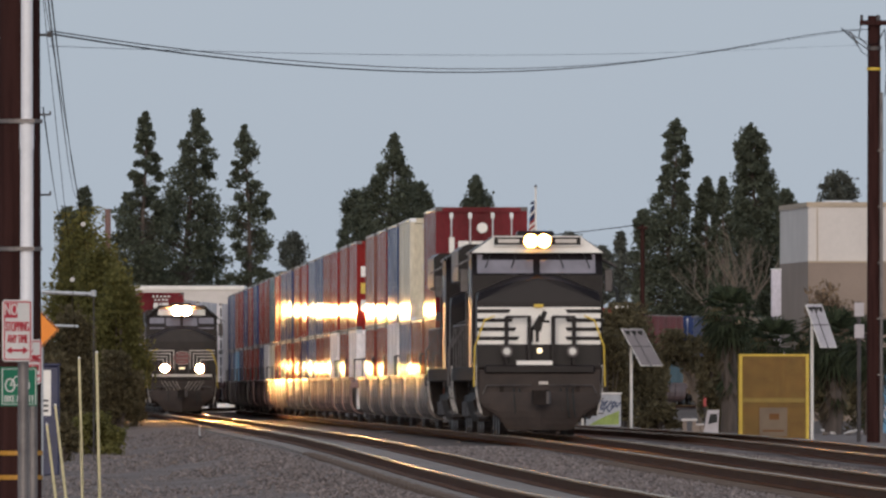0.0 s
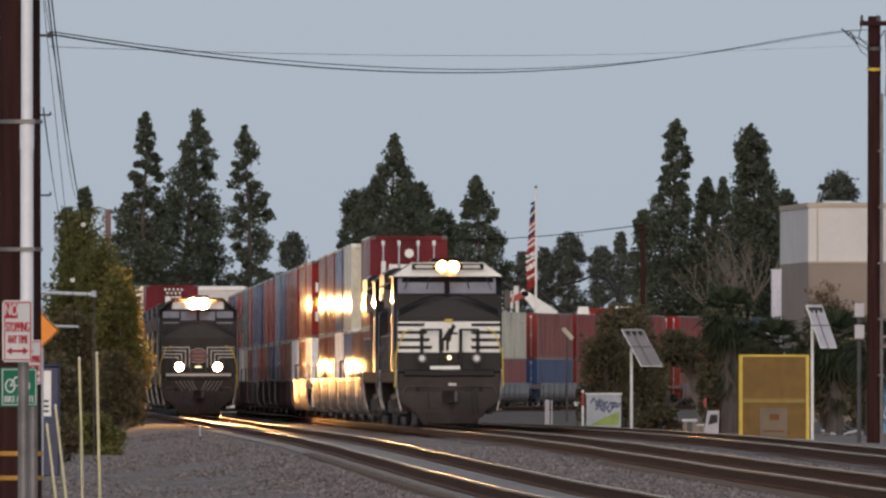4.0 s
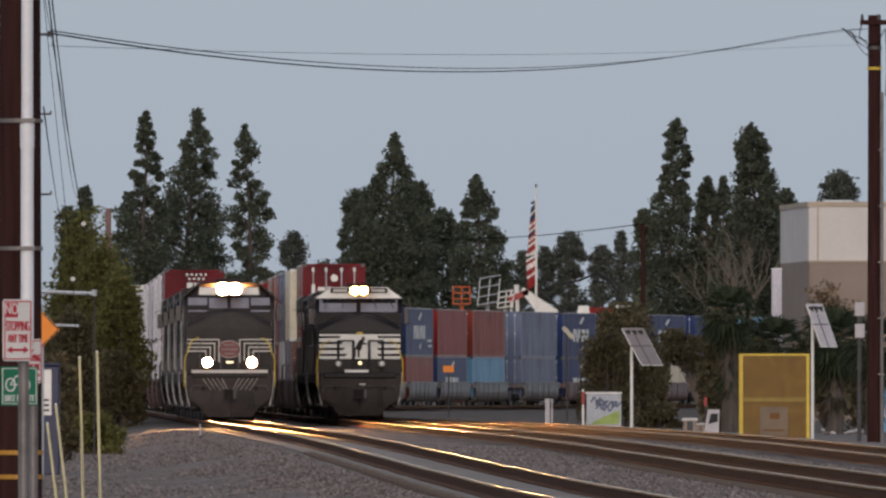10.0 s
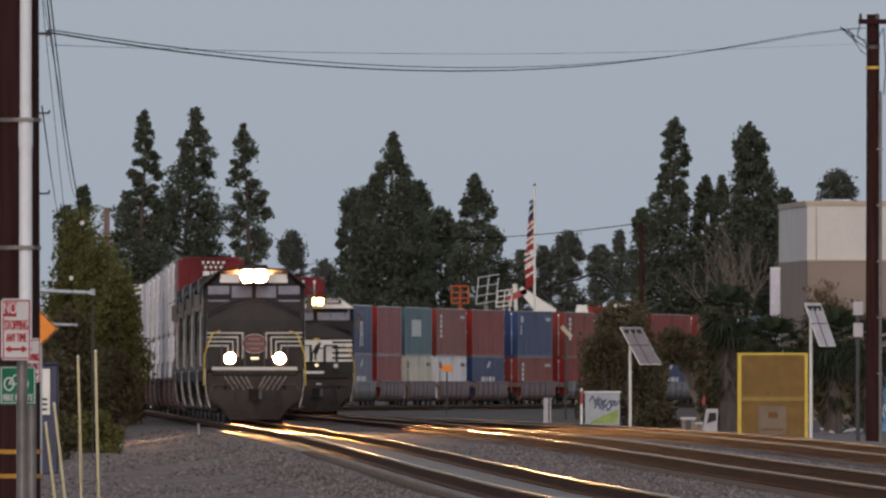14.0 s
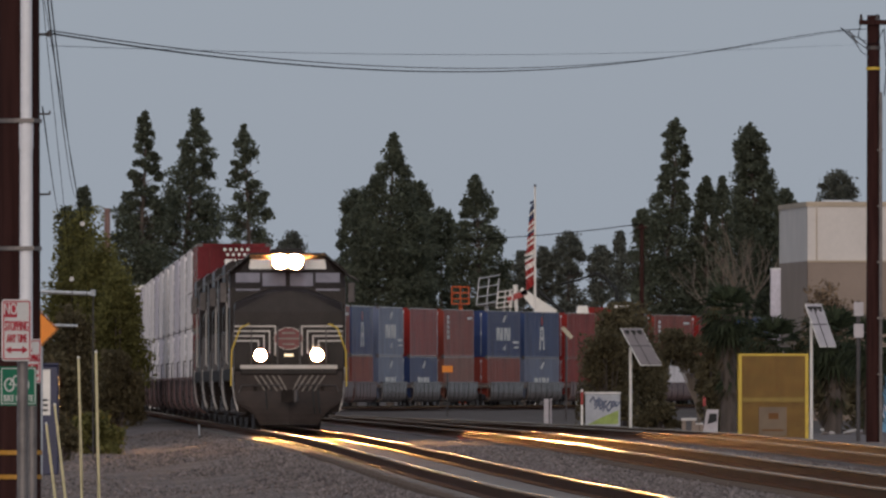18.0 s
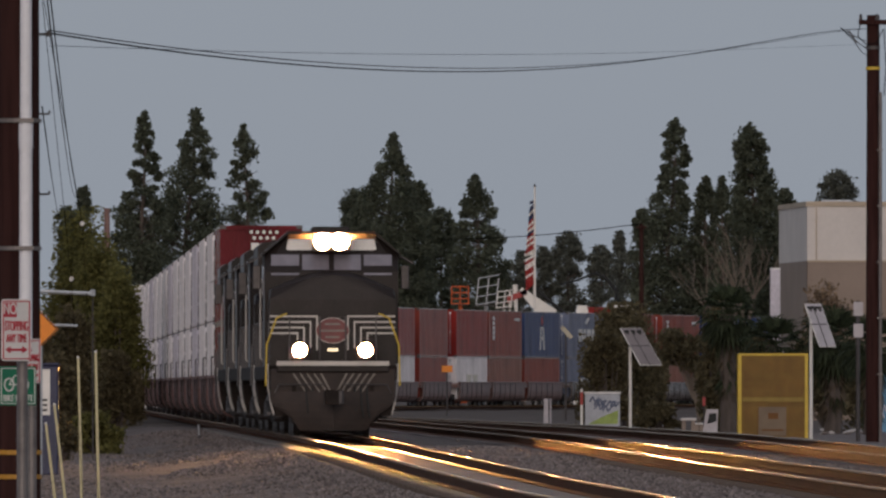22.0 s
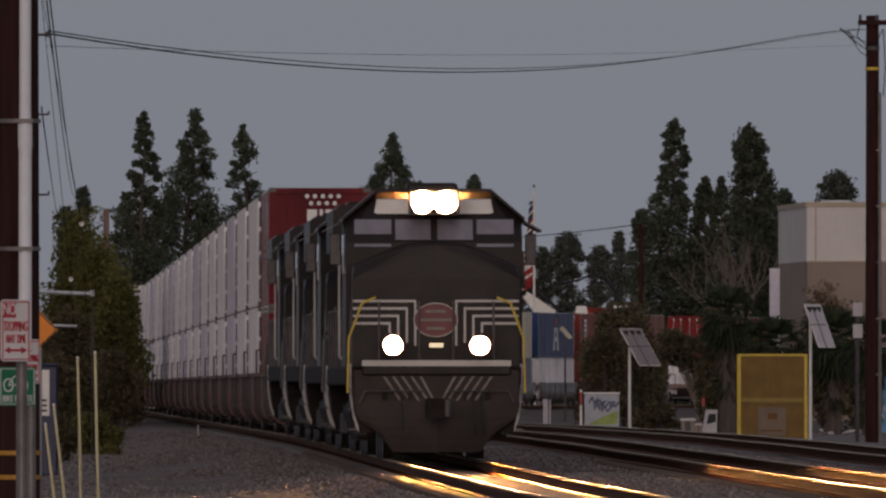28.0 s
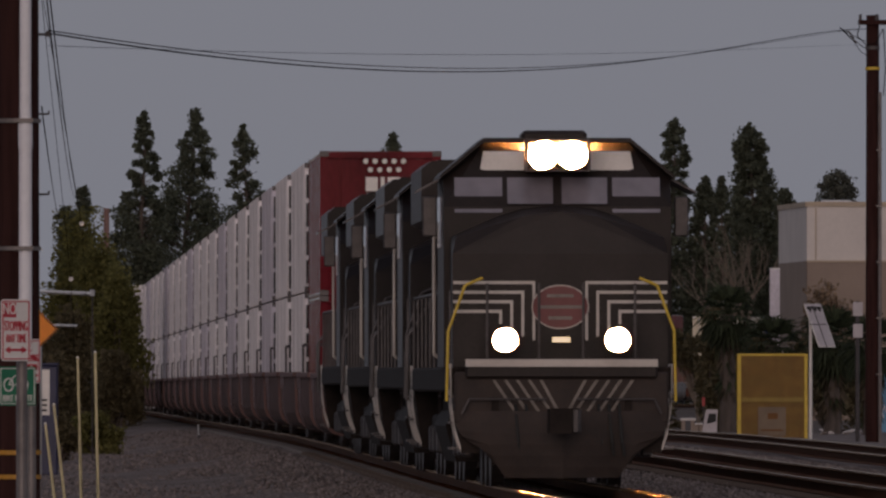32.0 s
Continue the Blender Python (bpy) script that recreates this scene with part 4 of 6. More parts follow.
# ================= plants =================
def leaf_mesh(name, centres, size, material, rng, flat=0.5):
    c = np.array(centres, dtype=float)
    n = len(c)
    a = rng.normal(size=(n, 3))
    a /= np.linalg.norm(a, axis=1)[:, None]
    b = np.cross(a, rng.normal(size=(n, 3)))
    b /= np.linalg.norm(b, axis=1)[:, None]
    s = size * (0.5 + rng.random((n, 1)))
    q = np.stack([c + a * s, c + b * s * flat, c - a * s * 0.9, c - b * s * flat * 1.1], 1).reshape(-1, 3)
    me = bpy.data.meshes.new(name)
    me.vertices.add(4 * n)
    me.vertices.foreach_set("co", q.ravel())
    me.loops.add(4 * n)
    me.loops.foreach_set("vertex_index", np.arange(4 * n))
    me.polygons.add(n)
    me.polygons.foreach_set("loop_start", np.arange(n) * 4)
    me.materials.append(material)
    me.update(calc_edges=True)
    return me


def tree(s, outline, material, label, seed, clumps=110, leaves=150, size=0.15, gappy=0.0, name="tree", lobe=1.0):
    """Trunk, limbs and a crown of leafy clumps. outline: (bearing, elevation, half-width) from the tip down, all at scale s."""
    x, y, zt = at(outline[0][0], outline[0][1], s)
    z0 = ground_z(x, y)
    rng = np.random.default_rng(seed)
    prof = [(at(p, e, s)[2] - z0, (p - 784) / s - x, w / s) for p, e, w in outline]      # height, sideways, radius
    hs = np.array([q[0] for q in prof])[::-1]
    cx = np.array([q[1] for q in prof])[::-1]
    rw = np.array([q[2] for q in prof])[::-1]
    t = thing(name, label, "tree", "trees behind the yard", m=Matrix.Translation((x, y, z0)))
    top = zt - z0
    trunk, limb = Shape(), Shape()
    for k in range(8):
        za, zb = top * 0.96 * k / 8, top * 0.96 * (k + 1) / 8
        r = 0.016 * top * (1 - k / 8.6)
        trunk.tube((np.interp(za, hs, cx) * 0.8, 0, za), (np.interp(zb, hs, cx) * 0.8, 0, zb), r, r * 0.85, 8)
    grid = np.linspace(hs[0], top, 200)
    area = np.cumsum(np.interp(grid, hs, rw) + 0.15)
    cs = []
    for i in range(clumps):
        h = np.interp((i + rng.random()) / clumps * area[-1], area, grid)
        R = float(np.interp(h, hs, rw))
        ang = i * 2.39996 + rng.normal() * 0.5
        rho = min(max(0.42 * R, 0.28), 1.15) * (0.65 + 0.6 * rng.random()) * lobe
        out = max(R - rho * 0.72, 0.0) * (0.45 + 0.55 * rng.random() ** 0.6) * (1.08 if rng.random() < 0.25 else 1.0)
        c = Vector((float(np.interp(h, hs, cx)) + math.cos(ang) * out, math.sin(ang) * out, min(h, top - rho * 0.55)))
        limb.tube((np.interp(h, hs, cx) * 0.8, 0, max(h - 0.35 * out - 0.2, 0.5)), c, 0.03 + 0.012 * out, 0.015, 5)
        if rng.random() < gappy and h < hs[0] + 0.8 * (top - hs[0]):
            continue
        d = rng.normal(size=(leaves, 3))
        d /= np.linalg.norm(d, axis=1)[:, None]
        cs.append(np.array(c) + d * (rng.random((leaves, 1)) ** 0.45) * rho * np.array([1.0, 1.0, 0.72]) * (0.85 + 0.3 * rng.random((leaves, 1))))
    for i in range(14):                        # a firm spire
        h = top - (0.1 + 0.16 * i)
        R = float(np.interp(h, hs, rw))
        ang = i * 2.4
        c = np.array([np.interp(h, hs, cx) + math.cos(ang) * R * .35, math.sin(ang) * R * .35, h])
        cs.append(c + np.clip(rng.normal(size=(60, 3)), -1.6, 1.6) * max(R * .32, .06) * np.array([1, 1, 1.2]))
    part("trunk", trunk, BARK, t)
    tagged(part("branchwork", limb, BARK, t), kind="stuff")
    part("crown", leaf_mesh("crown", np.concatenate(cs), size, material, rng), None, t)
    return t


def blob(px, top, half, low):
    """Outline of a rounded ragged crown."""
    return [(px, top, half * .1), (px, top + half * .22, half * .55), (px, top + half * .6, half * .85), (px, top + half * 1.2, half), (px, low, half)]


def shrub(px, top, s, half, material, label, seed, n=1500, size=0.16, depth=1.0, base=None):
    x, y, zt = at(px, top, s)
    z0 = ground_z(x, y)
    R, H = half / s, zt - z0
    rng = np.random.default_rng(seed)
    t = thing("shrub", label, "shrub", "shrubs along the line", m=Matrix.Translation((x, y, z0)))
    stems, cs = Shape(), []
    nl = 22
    for i in range(nl):
        a, e = rng.random() * 6.28, rng.random() ** 0.7
        r = R * (0.25 + 0.68 * rng.random()) * math.sqrt(max(0.05, 1 - (e * 0.95) ** 2.6))
        tip = Vector((math.cos(a) * r, math.sin(a) * r * depth, H * (0.12 + 0.83 * e)))
        stems.tube((math.cos(a) * R * .1, math.sin(a) * R * .1, 0), tip, 0.04, 0.012, 5)
        k = n // nl
        cs.append(np.array(tip) + np.clip(rng.normal(size=(k, 3)), -1.9, 1.9) * np.array([R * .19, R * .19 * depth, H * .085]))
    p = np.concatenate(cs)
    p[:, 2] = np.abs(p[:, 2])
    part("stem", stems, BARK, t)
    part("foliage", leaf_mesh("foliage", p, size, material, rng), None, t)
    return t


def palm(px, top, s, half, seed, dry=False, trunk_low=True):
    x, y, zt = at(px, top, s)
    z0 = ground_z(x, y)
    rng = np.random.default_rng(seed)
    L = half / s
    zc = zt - z0 - L * 0.75
    t = thing("fan_palm", "shaggy fan palm with drooping dark green fronds", "palm", "palms by the yard", m=Matrix.Translation((x, y, z0)))
    tk = Shape()
    for k in range(6):
        tk.tube((0.03 * math.sin(k), 0, zc * k / 6), (0.03 * math.sin(k + 1), 0, zc * (k + 1) / 6), 0.34 - 0.01 * k, 0.3 - 0.01 * k, 9)
    part("trunk", tk, BARK, t)
    crown = zc
    for i in range(70):
        a, e = i * 2.4, math.radians(74 - 150 * (i / 44.0) if i < 44 else -70 - 8 * rng.random())
        zc = crown if i < 44 else crown * (0.35 + 0.65 * rng.random())     # the rest is a skirt of dead fronds down the trunk
        d = Vector((math.cos(a) * math.cos(e), math.sin(a) * math.cos(e), math.sin(e)))
        st = d * L * (0.45 if i < 44 else 0.28)
        fr = Shape().tube((0, 0, zc), Vector((0, 0, zc)) + st, 0.022, 0.014, 4)
        side = d.cross(Vector((0, 0, 1))).normalized()
        for j in range(11):
            b = math.radians(-75 + 15 * j)
            q = d * math.cos(b) + side * math.sin(b)
            o = Vector((0, 0, zc)) + st
            ln = L * (0.62 - 0.12 * abs(j - 5) / 5) * (0.85 + 0.3 * rng.random()) * (1.0 if i < 44 else 0.7)
            w = (side * math.cos(b) - d * math.sin(b)) * 0.04 * L
            droop = Vector((0, 0, -ln * 0.3))
            tip = o + q * ln + droop
            tip.z = max(tip.z, 0.03)
            fr.add([o, o + q * ln * .55 + w, tip, o + q * ln * .55 - w], [(0, 1, 2, 3)])
        part("frond", fr, (DEAD_FROND if i % 3 else PALM) if i > 43 else PALM, t)
    return t


# ================= poles, wires, signs =================
def utility_pole(px, top, s, r, label, steps=()):
    x, y, zt = at(px, top, s)
    z0 = ground_z(x, y)
    p = thing("utility_pole", label, "utility pole", m=Matrix.Translation((x, y, z0)))
    h = zt - z0
    part("shaft", Shape().tube((0, 0, -.3), (0, 0, h), r, r * .82, 20), POLE_WOOD, p, "dark creosoted timber", smooth=False)
    return p, (x, y, z0, h)


def left_pole():
    p, (x, y, z0, h) = utility_pole(34, -900, 200, .205, "dark wooden utility pole with a white conduit and reflective bands")
    # conduit on the camera side
    cx = (48.5 - 34) / 200
    c = part("conduit", Shape().tube((cx, -.23, EYE_Z - z0 + .1), (cx, -.23, 4.05), .058, None, 14).tube((cx, -.23, 4.05), (cx, -.23, h - .6), .052, None, 14), PVC, p, "white plastic conduit")
    part("coupling", Shape().tube((cx, -.23, 4.0), (cx, -.23, 4.22), .064, None, 14), PVC, c)
    for py in (215, 441):
        z = EYE_Z + (688 - py) / 200 - z0
        part("strap", Shape().tube((0, 0, z - .018), (0, 0, z + .018), .208, .208, 20).box(cx - .07, cx + .07, -.3, -.2, z - .018, z + .018), POST_STEEL, p, "steel strap")
    for py in (203, 345):
        z = EYE_Z + (688 - py) / 200 - z0
        part("step_peg", Shape().path([(.15, 0, z), (.275, 0, z), (.275, 0, z + .03)], .009), STEEL_DK, p)
    for py in (802, 845):
        z = EYE_Z + (688 - py) / 200 - z0
        part("reflective_band", Shape().tube((0, 0, z - .02), (0, 0, z + .02), .211, .211, 20), BAND_ORANGE, p, "orange reflective band")
    z = EYE_Z + (688 - 62) / 200 - z0
    part("wire_bracket", Shape().path([(.15, 0, z), (.28, 0, z)], .012).tube((.27, 0, z - .02), (.27, 0, z + .03), .022, None, 8), STEEL_DK, p)


def right_pole():
    p, (x, y, z0, h) = utility_pole(1547, 28, 62, .22, "tall dark wooden utility pole with a crossarm and conduit")
    part("conduit", Shape().tube((.2, -.24, 0), (.2, -.24, h - 2.2), .05, None, 10), POST_STEEL, p, "grey metal conduit")
    part("crossarm", Shape().box(-.42, .9, -.32, -.2, h - .28, h - .14, .01), POLE_WOOD, p)
    for xx in (-.36, .1, .7):
        part("insulator", Shape().tube((xx, -.26, h - .14), (xx, -.26, h + .02), .05, .035, 8), STEEL_DK, p)
    part("wire_loop", Shape().path([(-.36, -.3, h - .2), (-.45, -.32, h - .6), (-.2, -.34, h - .85), (.1, -.32, h - .8), (.28, -.3, h - .4)], .014), WIRE, p)
    part("wire_loop", Shape().path([(.3, -.3, h - .4), (.36, -.32, h - 1.5), (.3, -.32, h - 2.3)], .014), WIRE, p)
    for k, (dx, dz) in enumerate(((-.05, .55), (-.1, .75), (.0, 1.0))):
        part("drop_wire", Shape().path([(-.95, -.3, h - .36), (-.72 + .08 * k, -.32, h - .5 - .12 * k), (-.35, -.33, h - .3 - dz * .75), (-.12 + dx, -.3, h - .2 - dz)], .011), WIRE, p)
        part("splice", Shape().tube((-.72 + .08 * k, -.32, h - .47 - .12 * k), (-.62 + .08 * k, -.32, h - .55 - .12 * k), .03, None, 6), STEEL_DK, p)
    part("pole_band", Shape().tube((0, 0, h - 1.56), (0, 0, h - 1.48), .212, .212, 16), YELLOW, p, "yellow tag band")
    part("pole_collar", Shape().tube((0, 0, h - .98), (0, 0, h - .88), .21, .21, 16), STEEL_DK, p)
    for k in range(5):
        part("conduit_strap", Shape().box(.1, .27, -.31, -.18, 2.0 + 1.6 * k, 2.05 + 1.6 * k), POST_STEEL, p)


def wire(p0, p1, sag, r, label, n=48, skew=0.0):
    w = Shape()
    a, b = Vector(p0), Vector(p1)
    pts = [a.lerp(b, k / n) - Vector((0, 0, 4 * sag * (k / n) * (1 - k / n) * (1 + skew * (1 - 2 * k / n)))) for k in range(n + 1)]
    k = 5
    v = [(p.x + r * math.cos(6.283 * i / k), p.y, p.z + r * math.sin(6.283 * i / k)) for p in pts for i in range(k)]
    f = [(j * k + i, j * k + (i + 1) % k, j * k + k + (i + 1) % k, j * k + k + i) for j in range(n) for i in range(k)]
    ob = part("overhead_wire", w.add(v, f), WIRE)
    return tagged(ob, label, "cable", "overhead wires")


def parking_sign(px, top, s, height, turn, width, post_px, whole, label):
    x, y, zt = at(px, top, s)
    z0 = ground_z(x, y)
    t = thing("parking_sign", label, "road sign", "kerbside signs", m=Matrix.Translation((x, y, z0)))
    zc = zt - z0 - height / 2
    hold = part("plate", Shape().extrude([(-width / 2, -height / 2 + .02), (-width / 2 + .02, -height / 2), (width / 2 - .02, -height / 2), (width / 2, -height / 2 + .02), (width / 2, height / 2 - .02),
                (width / 2 - .02, height / 2), (-width / 2 + .02, height / 2), (-width / 2, height / 2 - .02)], -.003, .003), WHITE, t, "white enamelled plate", m=pose(0, 0, zc, 0, 0, turn))
    k = height / .46
    red = SIGN_RED
    bw = .008 * k
    part("border", Shape().box(-width / 2 + .012, width / 2 - .012, -.007, -.003, height / 2 - .02, height / 2 - .012).box(-width / 2 + .012, width / 2 - .012, -.007, -.003, -height / 2 + .012, -height / 2 + .02)
         .box(-width / 2 + .012, -width / 2 + .02, -.007, -.003, -height / 2 + .012, height / 2 - .012).box(width / 2 - .02, width / 2 - .012, -.007, -.003, -height / 2 + .012, height / 2 - .012), red, hold)
    part("no_panel", Shape().box(-width / 2 + .02, 0.0, -.007, -.003, height * .21, height / 2 - .025), red, hold, "red corner panel")
    text_part("NO", .12 * k, pose(-width * .235, -.009, height * .335, 90) @ Matrix.Diagonal((.72, 1, 1, 1)), WHITE, hold)
    text_part("STOPPING", .1 * k, pose(0, -.006, height * .06, 90) @ Matrix.Diagonal((.52, 1.05, 1, 1)), red, hold)
    text_part("ANY TIME", .085 * k, pose(0, -.006, -height * .14, 90) @ Matrix.Diagonal((.55, 1.05, 1, 1)), red, hold)
    z = -height * .32
    part("arrow", Shape().box(-width * .25, width * .25, -.007, -.003, z - .009 * k, z + .009 * k)
         .extrude([(-width * .38, z), (-width * .2, z - .026 * k), (-width * .2, z + .026 * k)], -.007, -.003)
         .extrude([(width * .38, z), (width * .2, z + .026 * k), (width * .2, z - .026 * k)], -.007, -.003), red, hold, "red double arrow")
    ox = (post_px - px) / s
    part("post", Shape().tube((ox, .16, -.3), (ox, .16, zt - z0 - .03), .042, None, 12), POST_STEEL, t, "grey galvanised post")
    return t


POST_STEEL = mat("weathered_post_steel", (0.17, 0.15, 0.145), 0.5, 0.3, vary=0.35, scale=3.0, fine=30.0, bump=0.1)
BAND_ORANGE = mat("faded_orange_band", (0.42, 0.20, 0.02), 0.6, vary=0.3, scale=4.0, fine=30.0, bump=0.05)
SIGN_RED = mat("sign_red", (0.50, 0.03, 0.05), 0.5, vary=0.15, scale=4.0, fine=30.0, bump=0.02)
SIGN_GREEN = mat("sign_green", (0.01, 0.17, 0.085), 0.5, vary=0.15, scale=4.0, fine=30.0, bump=0.02)
SIGN_ORANGE = mat("sign_orange", (0.80, 0.23, 0.005), 0.5, vary=0.15, scale=4.0, fine=30.0, bump=0.02)
STAKE = mat("pale_stake", (0.60, 0.52, 0.30), 0.6, vary=0.25, scale=4.0, fine=30.0, bump=0.05)
BLUE_BOX = mat("blue_cabinet_paint", (0.022, 0.024, 0.065), 0.5, vary=0.25, scale=2.0, fine=20.0, bump=0.05)
MESH_AMBER = mat("amber_mesh_panel", (0.165, 0.070, 0.018), 0.8, vary=0.35, scale=1.5, fine=40.0, bump=0.3)
PANEL_GREY = mat("dusty_grey_panel", (0.20, 0.145, 0.10), 0.8, vary=0.25, scale=1.5, fine=30.0, bump=0.1)
PANEL_PALE = mat("pale_panel_back", (0.44, 0.40, 0.42), 0.55, vary=0.15, scale=2.0, fine=20.0, bump=0.05)
SOLAR_BACK = mat("solar_panel_back", (0.21, 0.175, 0.175), 0.5, vary=0.15, scale=2.0, fine=20.0, bump=0.05)
STUCCO_LT = mat("cream_stucco", (0.60, 0.55, 0.52), 0.85, vary=0.1, scale=0.4, fine=6.0, bump=0.2)
STUCCO_DK = mat("tan_stucco", (0.26, 0.20, 0.165), 0.85, vary=0.12, scale=0.4, fine=6.0, bump=0.2)
STUCCO_TRIM = mat("parapet_trim", (0.42, 0.34, 0.26), 0.8, vary=0.12, scale=0.6, fine=8.0, bump=0.1)
GRAFFITI = mat("graffiti_cabinet", (0.40, 0.41, 0.45), 0.6, vary=0.25, scale=1.5, fine=12.0, bump=0.05)
LIME = mat("lime_spray_paint", (0.28, 0.36, 0.09), 0.6, vary=0.3, scale=4.0, fine=20.0, bump=0.05)
LIFT_ORANGE = mat("lift_orange", (0.55, 0.10, 0.02), 0.5, vary=0.25, scale=2.0, fine=20.0, bump=0.05)


def bike_sign():
    x, y, zt = at(33, 650, 222)
    z0 = ground_z(x, y)
    t = thing("bike_route_sign", "green bike route sign on a galvanised post", "road sign", "kerbside signs", m=Matrix.Translation((x, y, z0)))
    h, w = .31, .40
    pl = part("plate", Shape().box(-w / 2, w / 2, -.003, .003, -h / 2, h / 2), SIGN_GREEN, t, "green plate with white border", m=pose(0, 0, zt - z0 - h / 2, 0, 0, 45))
    e = .012
    part("border", Shape().box(-w / 2 + e, w / 2 - e, -.006, -.003, h / 2 - e - .006, h / 2 - e).box(-w / 2 + e, w / 2 - e, -.006, -.003, -h / 2 + e, -h / 2 + e + .006)
         .box(-w / 2 + e, -w / 2 + e + .008, -.006, -.003, -h / 2 + e, h / 2 - e).box(w / 2 - e - .008, w / 2 - e, -.006, -.003, -h / 2 + e, h / 2 - e), WHITE, pl)
    for cx in (-.1, .06):
        v = [(cx + math.cos(a) * r, y, .01 + math.sin(a) * r) for y in (-.009, -.003) for r in (.044, .056) for a in [2 * math.pi * k / 20 for k in range(20)]]
        f = []
        for k in range(20):
            j = (k + 1) % 20
            f += [(k, j, 20 + j, 20 + k), (40 + k, 60 + k, 60 + j, 40 + j), (k, 40 + k, 40 + j, j), (20 + k, 20 + j, 60 + j, 60 + k)]
        ring = Shape().add(v, f)
        part("wheel_mark", ring, WHITE, pl)
    part("frame_mark", Shape().path([(-.1, -.006, .01), (-.04, -.006, .08), (.04, -.006, .08), (-.02, -.006, .01), (-.1, -.006, .01)], .006, 4).path([(.06, -.006, .01), (.03, -.006, .11), (.06, -.006, .11)], .006, 4), WHITE, pl)
    text_part("BIKE ROUTE", .075, pose(0, -.005, -.1, 90) @ Matrix.Diagonal((.8, 1, 1, 1)), WHITE, pl)
    part("post", Shape().tube((.02, .06, -.3), (.02, .06, zt - z0), .03, None, 10), GALV, t)


def warning_sign():
    x, y, zt = at(73, 552, 93)
    z0 = ground_z(x, y)
    t = thing("warning_sign", "orange diamond warning sign with a black border", "road sign", m=Matrix.Translation((x, y, z0)))
    r = .345
    zc = zt - z0 - r
    pl = part("plate", Shape().extrude([(0, -r), (r, 0), (0, r), (-r, 0)], -.004, .004), SIGN_ORANGE, t, m=pose(0, 0, zc))
    b = Shape()
    q = r * .93
    for a, c in (((0, -q), (q, 0)), ((q, 0), (0, q)), ((0, q), (-q, 0)), ((-q, 0), (0, -q))):
        b.tube((a[0], -.006, a[1]), (c[0], -.006, c[1]), .012, None, 4)
    part("border", b, RUBBER, pl)
    part("post", Shape().tube((0, .06, -.3), (0, .06, zc + .3), .04, None, 8), GALV, t)


def blue_cabinet():
    x, y, zt = at(88, 648, 90)
    z0 = ground_z(x, y)
    t = thing("bulletin_cabinet", "dark blue upright metal cabinet with a white placard", "cabinet", m=Matrix.Translation((x, y, z0)))
    h = zt - z0
    part("body", Shape().box(-.35, .19, -.2, .25, 0, h, .03), BLUE_BOX, t)
    part("top", Shape().box(-.37, .21, -.22, .27, h, h + .05, .015), BLUE_BOX, t)
    pl = part("placard", Shape().box(-.3, .03, -.215, -.203, h - .98, h - .08), WHITE, t, "white placard with unreadable print")
    for k in range(3):
        part("print_bar", Shape().box(-.22, -.02, -.222, -.214, h - .9 + .1 * k, h - .86 + .1 * k), RUBBER, pl)


def stakes():
    for (px, top), (bx, by), s in (((83, 752), (102, 900), 112), ((98, 718), (120, 900), 112), ((140, 635), (147, 870), 113), ((171, 625), (177, 890), 116)):
        x0, y0, z0 = at(bx, by, s)
        g = ground_z(x0, y0)
        x1, y1, z1 = at(px, top, s)
        t = thing("marker_stake", "thin pale fibreglass marker stake%s" % (" leaning over" if abs(px - bx) > 15 else " standing upright"), "stake", "marker stakes", m=Matrix.Translation((x0, y0, g)))
        part("rod", Shape().tube((0, 0, -.15), (x1 - x0, 0, z1 - g), .024, .02, 8), STAKE, t)
        part("cap", Shape().tube((x1 - x0, 0, z1 - g), (x1 - x0, 0, z1 - g + .03), .024, .012, 8), WHITE, t)
    # a short white witness post by the near rail
    x, y, zt = at(355, 752, 66)
    g = ground_z(x, y)
    t = thing("witness_post", "short white marker post beside the rails", "post", m=Matrix.Translation((x, y, g)))
    part("rod", Shape().tube((0, 0, -.1), (-.03, 0, zt - g), .022, .02, 8), GALV, t)
    part("base", Shape().tube((0, 0, 0), (0, 0, .12), .06, .04, 8), STEEL_DK, t)


def arm_mast():
    x, y, zt = at(166, 517, 78)
    g = ground_z(x, y)
    t = thing("signal_mast", "thin grey steel mast with a long side arm", "mast", m=Matrix.Translation((x, y, g)))
    h = zt - g
    part("mast", Shape().tube((0, 0, 0), (0, 0, h), .016, .014, 8), STEEL_DK, t, "thin dark mast")
    part("arm", Shape().tube((0, 0, h - .05), (-1.18, 0, h), .045, .04, 8), GALV, t)
    part("arm", Shape().tube((-.35, .1, h - .78), (-1.05, .1, h - .76), .03, .03, 8), GALV, t)
    part("cap", Shape().tube((0, 0, h - .1), (0, 0, h + .04), .06, None, 8), GALV, t)


